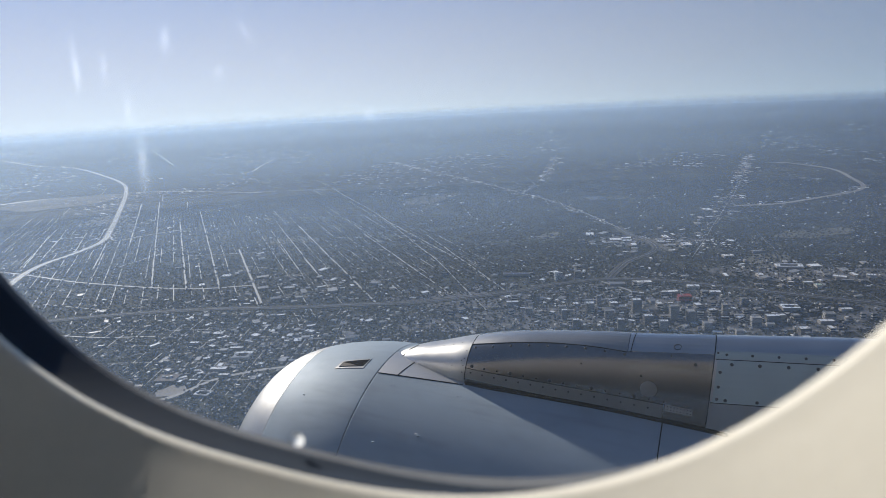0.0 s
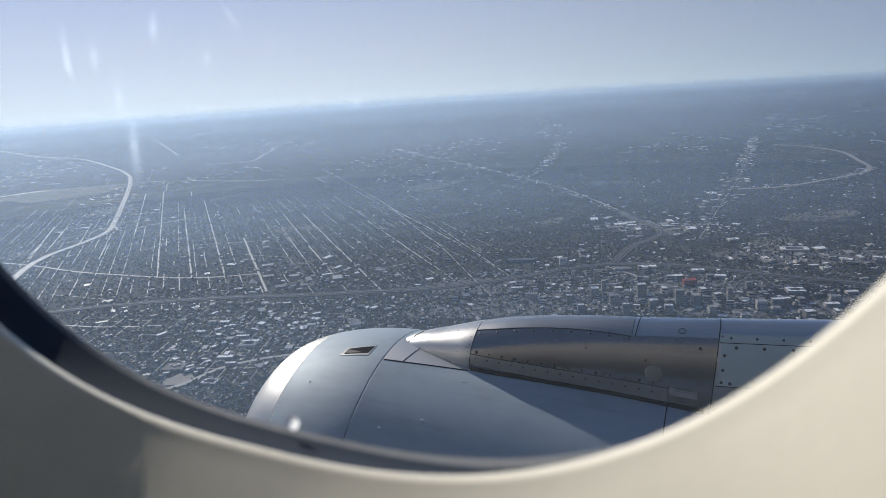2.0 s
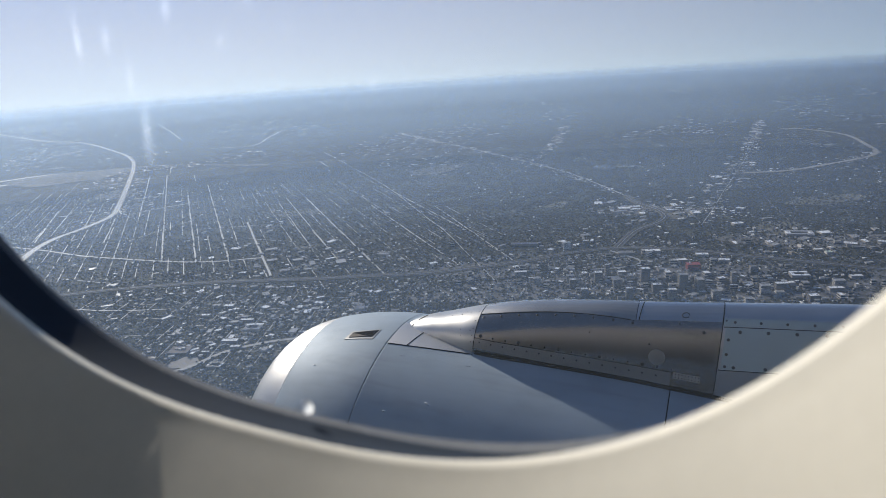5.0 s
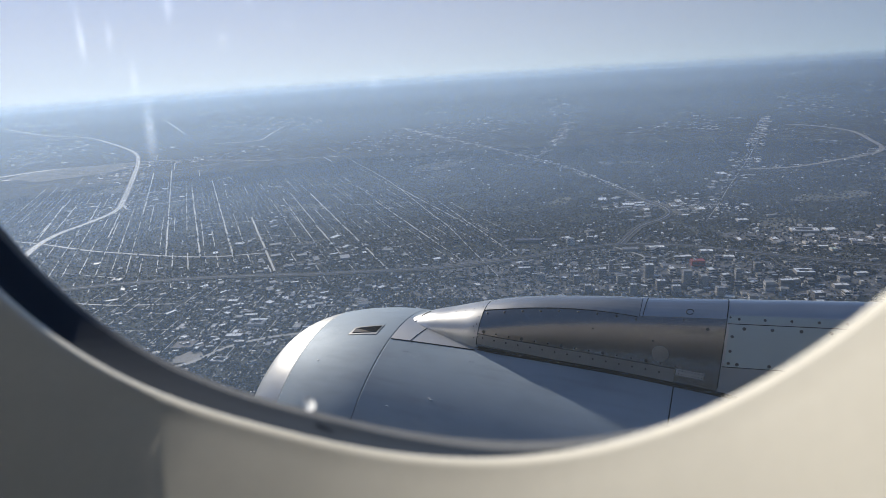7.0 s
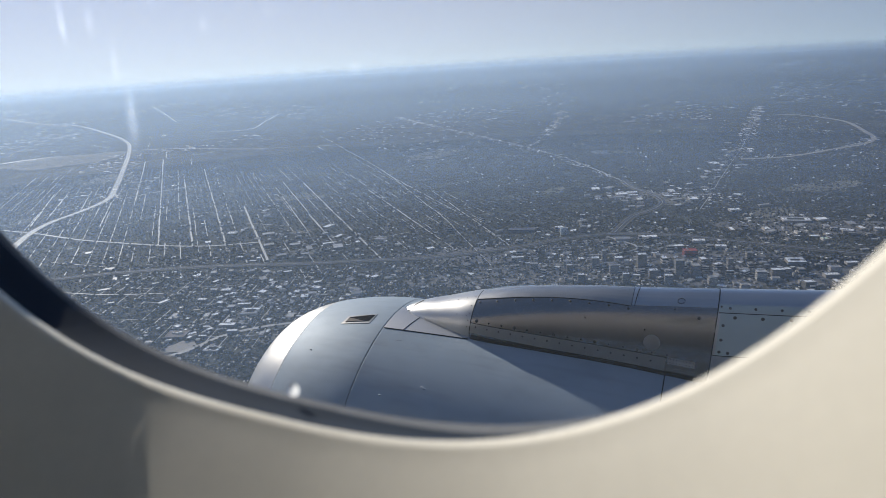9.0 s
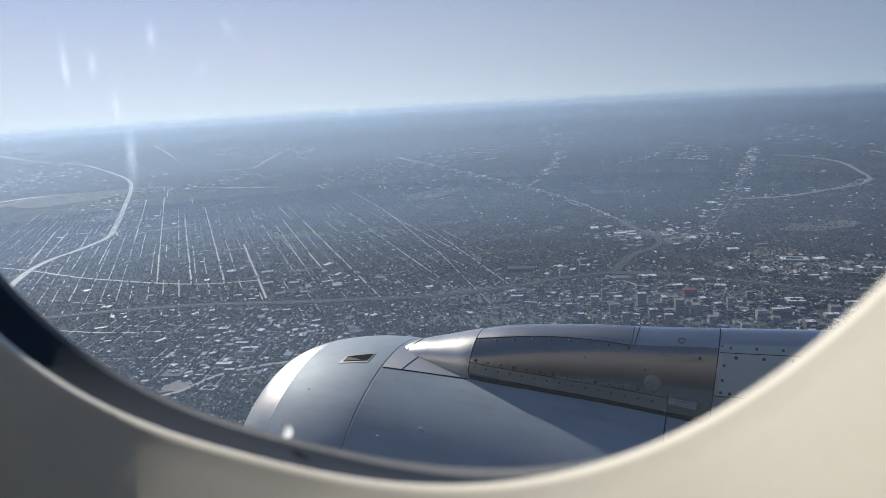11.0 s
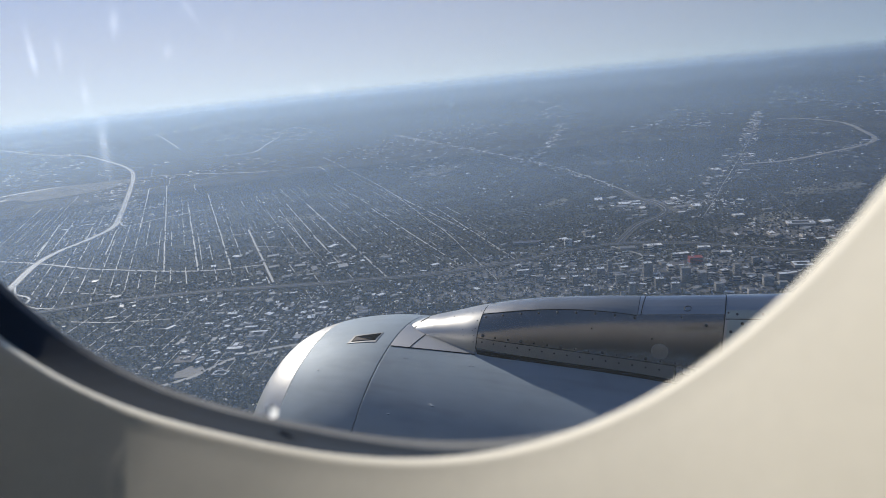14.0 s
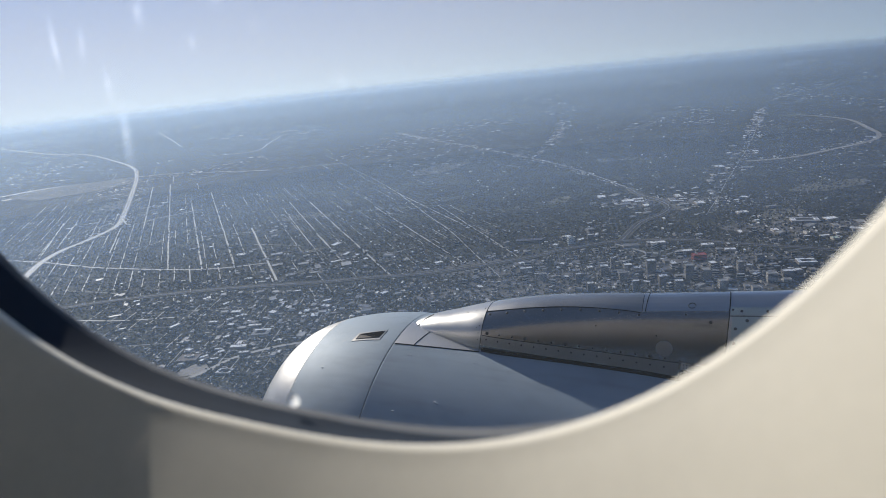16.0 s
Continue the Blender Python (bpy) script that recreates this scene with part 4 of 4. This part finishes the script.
# towers of the town centre: place, width, depth, height, pale or dark
for x, y, w, d, h, n in ((-31, 343, 4.6, 4.2, 8.2, 16), (-12, 338, 4.2, 4.0, 7.8, 15), (-4, 337, 3.6, 5.0, 6.2, 12), (12, 350, 2.6, 3.0, 6.4, 14), (-55, 341, 4.2, 4.0, 5.2, 10), (-52, 352, 2.2, 2.2, 6.0, 12), (-44, 334, 4.5, 3.0, 4.2, 8), (-24, 330, 4.5, 3.8, 4.4, 9), (-69, 336, 4.0, 3.0, 4.0, 8), (-66, 327, 3.2, 3.0, 5.0, 10), (26, 338, 4.6, 3.6, 4.8, 8), (34, 346, 6.5, 3.5, 3.6, 6), (-16, 322, 4.0, 3.0, 5.0, 10), (4, 326, 4.2, 3.2, 4.4, 8), (-36, 318, 3.4, 3.0, 5.6, 11), (-58, 316, 3.4, 3.2, 4.2, 8), (46, 330, 5.0, 4.0, 4.0, 7), (18, 318, 3.6, 3.4, 4.6, 9), (-86, 330, 4.0, 3.0, 3.4, 6), (-98, 340, 7.0, 3.0, 3.0, 5), (-73, 405, 4.0, 2.4, 4.2, 8), (22, 372, 3.4, 3.0, 3.4, 7), (60, 356, 5.0, 3.4, 3.6, 6)):
    TAKEN.append((x, y, max(w, d) * 0.6))
    building("office_tower", "tall grey-brown downtown tower with dark window bands", "tower", x, y, w, d, h, TOWN + rng.normal() * 3, "downtown towers", 2, n)
building("white_office_block", "pale office block with dark window bands", "building", -84, 398, 4.6, 2.6, 4.4, TOWN + 8, "", 2, 7, simple("pale_cladding", (0.72, 0.72, 0.70), 0.6, grain=2.0, depth=0.01))
TAKEN.append((-84, 398, 3))
building("long_hall", "long low building with a dark blue roof", "building", -112, 400, 17, 4.5, 1.8, TOWN - 4, "", 4, 2, None, simple("dark_blue_roof", (0.07, 0.08, 0.13), 0.6, grain=2.0, depth=0.01))
TAKEN.append((-112, 400, 9))
building("red_building", "dark red downtown block with a flat roof", "building", -8, 371, 7, 5, 3.2, TOWN, "", 2, 4, RED, RED)
TAKEN.append((-8, 371, 5))
for x, y, w, d in ((-47, 393, 9, 5), (-4, 397, 7, 4), (8, 388, 6, 4)):
    building("large_hall", "low hall with a pale flat roof", "building", x, y, w, d, 1.4, TOWN + rng.normal() * 6, "", 3)
    TAKEN.append((x, y, w * 0.6))


def courtyard_building(label, x, y, w, d, h, turn, deep):
    """Four wings round an open court, each with its own roof."""
    ob = thing("courtyard_building", label, "building", at=pose(x, y, -0.05, 0, 0, turn))
    for x0, x1, y0, y1 in ((-w / 2, w / 2, -d / 2, -d / 2 + deep), (-w / 2, w / 2, d / 2 - deep, d / 2), (-w / 2, -w / 2 + deep, -d / 2 + deep, d / 2 - deep), (w / 2 - deep, w / 2, -d / 2 + deep, d / 2 - deep)):
        piece("wing", *box_data(x0, x1, y0, y1, 0, h), WALLS, ob)
        piece("roof", *box_data(x0 + 0.08, x1 - 0.08, y0 + 0.08, y1 - 0.08, h, h + 0.05), ROOFS, ob)
        piece("roof_unit", *box_data((x0 + x1) / 2 - 0.3, (x0 + x1) / 2 + 0.3, (y0 + y1) / 2 - 0.3, (y0 + y1) / 2 + 0.3, h + 0.05, h + 0.4), ROOF_UNIT, ob)
    TAKEN.append((x, y, max(w, d) * 0.55))
    return ob


courtyard_building("pale building round a dark courtyard", -204, 238, 8.5, 7.5, 1.3, WORKS, 1.8)
courtyard_building("low white building round a yard", -194, 199, 7.0, 5.0, 0.9, WORKS - 8, 1.2)
courtyard_building("low downtown building round a court", 44, 369, 9.0, 7.0, 1.6, TOWN - 6, 1.9)
courtyard_building("low pale campus building round a court", 52, 455, 16.0, 10.0, 1.2, TOWN - 12, 3.0)
brown_roof = simple("brown_gravel_roof", (0.17, 0.145, 0.13), 0.9, grain=2.0, depth=0.01)
pale_roof = simple("white_membrane_roof", (0.86, 0.85, 0.83), 0.4, grain=2.0, vary=0.06, depth=0.005)
green_roof = simple("pale_green_roof", (0.48, 0.60, 0.46), 0.5, grain=2.0, depth=0.01)
for x, y, w, d, h, turn, roof, label in ((-221, 207, 9.5, 7.5, 1.0, WORKS, brown_roof, "wide low works hall with a brown gravel roof"), (-205, 222, 8.0, 3.4, 1.1, WORKS, pale_roof, "long works hall with a white roof"), (-198, 217, 5.0, 2.4, 1.0, WORKS, pale_roof, "small works hall with a white roof"), (-214, 246, 7.0, 2.6, 0.9, WORKS, pale_roof, "long shed with a white roof"), (-33, 400, 11.0, 4.5, 1.2, TOWN, pale_roof, "wide low hall with a white roof beside the motorway"), (-16, 384, 9.0, 4.0, 1.2, TOWN + 6, pale_roof, "wide low hall with a white roof"), (63, 414, 3.6, 4.0, 1.2, TOWN, green_roof, "low hall with a pale green roof"), (36, 352, 9.0, 3.0, 2.0, TOWN, pale_roof, "long downtown block with a white roof"), (58, 350, 7.0, 3.6, 1.6, TOWN, pale_roof, "downtown block with a white roof"), (70, 372, 6.0, 3.0, 1.3, TOWN, pale_roof, "low downtown hall with a white roof")):
    building("large_hall", label, "building", x, y, w, d, h, turn, "", 3, 0, None, roof)
    TAKEN.append((x, y, w * 0.55))
flat_patch("yard", "pale bare works yard", "yard", -210.5, 197.5, 8, 5, BARE, WORKS, 0.08, 0.4)
TAKEN.append((-210.5, 197.5, 7))


def fill(count, place, size, height, turn, name, label, group, tries=8):
    made = 0
    for _ in range(count * tries):
        x, y = place()
        w = size[0] + (size[1] - size[0]) * rng.random() ** 2
        d = w * (0.35 + 0.5 * rng.random())
        if free(x, y, w * 0.5):
            TAKEN.append((x, y, w * 0.5))
            h = height[0] + (height[1] - height[0]) * rng.random() ** 2
            building(name, label, name.replace("_", " "), x, y, w, d, h, turn + float(rng.choice([0, 90, 0, 90, 35, -30])) + rng.normal() * 6, group, int(rng.random() * 4), 2 if h > 1.6 else 0)
            made += 1
            if made == count:
                return


def near_line(points, spread):
    line = curve_through(points, 4.0)

    def pick():
        p = line[int(rng.random() * len(line))]
        return p.x + rng.normal() * spread, p.y + rng.normal() * spread
    return pick


def around(x, y, sx, sy):
    return lambda: (x + rng.normal() * sx, y + rng.normal() * sy)


fill(360, around(-18, 345, 66, 34), (1.3, 4.6), (0.7, 3.2), TOWN, "city_block", "low downtown block with a flat roof", "downtown blocks")
fill(260, around(-10, 352, 80, 38), (1.1, 2.6), (0.6, 1.4), TOWN, "shop_building", "small low downtown building with a flat roof", "small downtown buildings")
fill(160, near_line(CROSS[3:14], 20), (1.6, 6.5), (0.5, 1.4), GRID, "warehouse", "low warehouse with a pale flat roof", "warehouses along the motorway")
fill(170, around(-198, 256, 24, 24), (1.4, 5.5), (0.5, 1.3), WORKS, "workshop", "low works building with a flat roof", "workshops near the town")
fill(45, around(-212, 214, 10, 9), (1.4, 4.5), (0.5, 1.2), WORKS, "workshop", "low works building with a flat roof", "workshops near the town")
fill(70, around(-230, 262, 60, 34), (1.2, 3.2), (0.5, 1.1), WORKS, "workshop", "small low works building with a flat roof", "workshops near the town")
fill(45, around(-40, 512, 26, 20), (4.0, 10.0), (0.6, 1.2), TOWN, "warehouse", "long warehouse with a pale roof", "warehouses at the motorway bend")
fill(45, around(50, 440, 40, 30), (3.0, 8.0), (0.6, 1.8), TOWN, "school_block", "low institutional block with a flat roof", "blocks beyond downtown")
fill(30, near_line([(-3, 492), (17, 653), (50, 966)], 7), (4.0, 10.0), (0.5, 1.2), TOWN, "shop", "low shop with a bright flat roof", "shops along the avenue")
fill(60, around(-245, 352, 30, 14), (2.0, 9.0), (0.5, 1.2), GRID, "warehouse", "long warehouse with a pale roof", "warehouses in the grid")
fill(26, around(-330, 395, 60, 40), (3.0, 7.0), (0.5, 1.2), GRID, "school_block", "low institutional block with a flat roof", "blocks in the grid")


# ---- houses, trees and far roofs, past counting ----
def fan(count, near, far, left=62.0, right=-18.0, power=0.5):
    """Places in the wedge of land below the window, evenly spread by area (power 0.5) or thicker towards the aircraft."""
    az = np.radians(rng.uniform(right, left, count))
    u = rng.random(count)
    d = (near ** (1 / power) + (far ** (1 / power) - near ** (1 / power)) * u) ** power
    return np.stack([-d * np.sin(az), d * np.cos(az)], 1)


def off_the_roads(p, extra):
    """Which places keep off roads and large buildings, by marking a coarse map."""
    cell, span = 0.8, 1300
    size = int(2 * span / cell)
    taken = np.zeros((size, size), bool)

    def mark(x, y, r):
        i, j, k = int((x + span) / cell), int((y + span) / cell), int(math.ceil(r / cell))
        if 0 <= i < size and 0 <= j < size:
            taken[max(0, i - k + 1):i + k, max(0, j - k + 1):j + k] = True
    for line, half in ROADS:
        for (x0, y0), (x1, y1) in zip(line, line[1:]):
            n = max(1, int(math.hypot(x1 - x0, y1 - y0) / 1.0))
            for k in range(n):
                mark(x0 + (x1 - x0) * k / n, y0 + (y1 - y0) * k / n, half + extra)
    for x, y, r in TAKEN:
        mark(x, y, r * 0.8 + extra)
    i, j = ((p[:, 0] + span) / cell).astype(int), ((p[:, 1] + span) / cell).astype(int)
    inside = (i >= 0) & (i < size) & (j >= 0) & (j < size)
    ok = np.ones(len(p), bool)
    ok[inside] = ~taken[i[inside], j[inside]]
    return ok


def many(name, label, category, base, faces, places, sizes, turns, mat, z=0.0):
    """A great number of small forms of one kind in one mesh."""
    base = np.array(base, float)
    n, m = len(places), len(base)
    c, s = np.cos(turns)[:, None], np.sin(turns)[:, None]
    x, y, zz = (base[None, :, k] * sizes[:, None, k] for k in range(3))
    v = np.stack([places[:, None, 0] + x * c - y * s, places[:, None, 1] + x * s + y * c, zz + z], 2).reshape(-1, 3)
    me = bpy.data.meshes.new(name)
    loops = np.array([i for f in faces for i in f])
    lens = np.array([len(f) for f in faces])
    all_loops = (loops[None, :] + (np.arange(n) * m)[:, None]).ravel()
    all_lens = np.tile(lens, n)
    me.vertices.add(len(v))
    me.vertices.foreach_set("co", v.astype(np.float32).ravel())
    me.loops.add(len(all_loops))
    me.loops.foreach_set("vertex_index", all_loops.astype(np.int32))
    me.polygons.add(len(all_lens))
    me.polygons.foreach_set("loop_start", np.concatenate([[0], np.cumsum(all_lens)[:-1]]).astype(np.int32))
    me.materials.append(mat)
    me.update(calc_edges=True)
    me.validate()
    return tagged(new(name, me), label, category, kind="stuff")


GABLE = ([(-0.5, -0.5, 0), (0.5, -0.5, 0), (0.5, 0.5, 0), (-0.5, 0.5, 0), (-0.5, -0.5, 0.6), (0.5, -0.5, 0.6), (0.5, 0.5, 0.6), (-0.5, 0.5, 0.6), (-0.42, 0, 1.0), (0.42, 0, 1.0)],
         [(0, 1, 5, 4), (1, 2, 6, 5), (2, 3, 7, 6), (3, 0, 4, 7), (4, 5, 9, 8), (6, 7, 8, 9), (5, 6, 9), (7, 4, 8)])
CROWN = ([(0, 0, 0), (0.5, 0.05, 0.45), (0.1, 0.5, 0.55), (-0.48, 0.1, 0.40), (-0.05, -0.5, 0.5), (0.12, 0.08, 1.0)],
         [(0, 2, 1), (0, 3, 2), (0, 4, 3), (0, 1, 4), (5, 1, 2), (5, 2, 3), (5, 3, 4), (5, 4, 1)])
homes = fan(62000, 150, 1050, power=1.0)
side = np.array([(-homes[:, 0] * 0.685 + homes[:, 1] * 0.728), homes[:, 0] * 0.728 + homes[:, 1] * 0.685])
suburb = (side[0] > 345 - 0.42 * np.minimum(0.0, side[1] + 10)) & (side[0] < 960) & (side[1] > -330) & (side[1] < 230)
homes = homes[~suburb | (rng.random(len(homes)) < 0.12)]
# in the regular suburb the houses stand in rows, back to back between the streets
rows = []
for k in range(60):
    for off in (-2.5, 2.5):
        a = 350.0
        while a < 800:
            b = -330 + 9.55 * k + 1.3 + off + 0.35 * rng.normal()
            rows.append((ALONG.x * a + ACROSS.x * b, ALONG.y * a + ACROSS.y * b))
            a += 1.5 + 1.2 * rng.random() + (6 * rng.random() if rng.random() < 0.08 else 0.0)
homes = np.concatenate([homes, np.array(rows)])


def settled(p, scale, low, high):
    """Which places lie in built-up ground: patches by a smooth noise, thinner in the woods near the river bend."""
    keep = np.zeros(len(p), bool)
    dice = rng.random(len(p))
    for i, (x, y) in enumerate(p):
        n = noise.noise(Vector((x * scale, y * scale, 3.3))) + 0.5 * noise.noise(Vector((x * scale * 2.7, y * scale * 2.7, 9.1)))
        town = math.exp(-((x + 30) / 130) ** 2 - ((y - 350) / 75) ** 2)
        grid = 0.35 if x < -120 and y > 300 else 0.0
        keep[i] = dice[i] < (low + (high - low) * min(1.0, max(0.0, 0.5 + 1.4 * n))) * min(1.0, 0.5 + grid + 0.6 * town + (0.3 if y < 300 else 0.0))
    return keep


homes = homes[off_the_roads(homes, 0.3)]
homes = homes[settled(homes, 0.016, 0.05, 1.0)]
k = len(homes)
many("houses", "countless small suburban houses with grey and pale roofs", "houses", *GABLE, homes, np.stack([rng.uniform(0.8, 1.9, k), rng.uniform(0.6, 1.1, k), rng.uniform(0.35, 0.7, k)], 1), radians(GRID) + rng.integers(0, 2, k) * math.pi / 2 + rng.normal(0, 0.12, k), HOUSE)
woods = fan(84000, 150, 850, power=1.0)
woods = woods[off_the_roads(woods, -0.2)]
built = np.maximum(np.exp(-((woods[:, 0] + 20) / 100) ** 2 - ((woods[:, 1] - 350) / 45) ** 2), 0.8 * np.exp(-((woods[:, 0] + 198) / 36) ** 2 - ((woods[:, 1] - 254) / 32) ** 2))
woods = woods[rng.random(len(woods)) > 0.8 * built]
k = len(woods)
size = rng.uniform(0.7, 2.0, k)
many("trees", "dark bare tree cover between the houses", "trees", *CROWN, woods, np.stack([size, size * rng.uniform(0.8, 1.2, k), size * rng.uniform(0.45, 0.8, k)], 1), rng.uniform(0, 6.28, k), TREES)
lots = []
for line, count, spread in (([(-6, 470), (8, 583), (35, 802), (62, 1132)], 480, 3.6), ([(-194, 732), (-207, 906), (-237, 1121)], 220, 5.0), ([(-68, 562), (-194, 732), (-520, 1060)], 420, 3.5), (CROSS[3:15], 420, 16.0), ([(-90, 330), (-20, 345), (60, 352)], 900, 22.0), ([(-75, 505), (-40, 520), (20, 510)], 220, 10.0), ([(20, 440), (60, 450), (110, 430)], 160, 16.0), ([(26, 674), (107, 729), (156, 806)], 120, 4.0), (LOOP[5:10], 160, 14.0), ([(-230, 240), (-180, 262), (-140, 280)], 500, 22.0)):
    pick = near_line(line, spread)
    lots += [pick() for _ in range(count)]
lots = np.array(lots)
lots = lots[off_the_roads(lots, 0.2)]
k = len(lots)
size = rng.uniform(0.8, 3.6, k) * np.clip(np.hypot(lots[:, 0], lots[:, 1]) / 500, 0.8, 2.2)
many("parking_lots", "pale parking lots and yards among the buildings", "parking lots", *GABLE, lots, np.stack([size, size * rng.uniform(0.35, 0.8, k), np.full(k, 0.12)], 1), radians(TOWN) + rng.integers(0, 2, k) * math.pi / 2 + rng.normal(0, 0.15, k), FAR_ROOF)
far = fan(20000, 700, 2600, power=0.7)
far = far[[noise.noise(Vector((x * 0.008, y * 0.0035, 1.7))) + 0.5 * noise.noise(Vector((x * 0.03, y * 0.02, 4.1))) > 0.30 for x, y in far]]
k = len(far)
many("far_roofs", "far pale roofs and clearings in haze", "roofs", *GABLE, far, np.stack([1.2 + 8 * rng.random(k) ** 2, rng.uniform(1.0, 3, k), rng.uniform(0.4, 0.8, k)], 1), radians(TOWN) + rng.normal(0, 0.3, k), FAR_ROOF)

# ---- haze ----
# added shells imitate haze; the tint aloft warms the sky above the horizon
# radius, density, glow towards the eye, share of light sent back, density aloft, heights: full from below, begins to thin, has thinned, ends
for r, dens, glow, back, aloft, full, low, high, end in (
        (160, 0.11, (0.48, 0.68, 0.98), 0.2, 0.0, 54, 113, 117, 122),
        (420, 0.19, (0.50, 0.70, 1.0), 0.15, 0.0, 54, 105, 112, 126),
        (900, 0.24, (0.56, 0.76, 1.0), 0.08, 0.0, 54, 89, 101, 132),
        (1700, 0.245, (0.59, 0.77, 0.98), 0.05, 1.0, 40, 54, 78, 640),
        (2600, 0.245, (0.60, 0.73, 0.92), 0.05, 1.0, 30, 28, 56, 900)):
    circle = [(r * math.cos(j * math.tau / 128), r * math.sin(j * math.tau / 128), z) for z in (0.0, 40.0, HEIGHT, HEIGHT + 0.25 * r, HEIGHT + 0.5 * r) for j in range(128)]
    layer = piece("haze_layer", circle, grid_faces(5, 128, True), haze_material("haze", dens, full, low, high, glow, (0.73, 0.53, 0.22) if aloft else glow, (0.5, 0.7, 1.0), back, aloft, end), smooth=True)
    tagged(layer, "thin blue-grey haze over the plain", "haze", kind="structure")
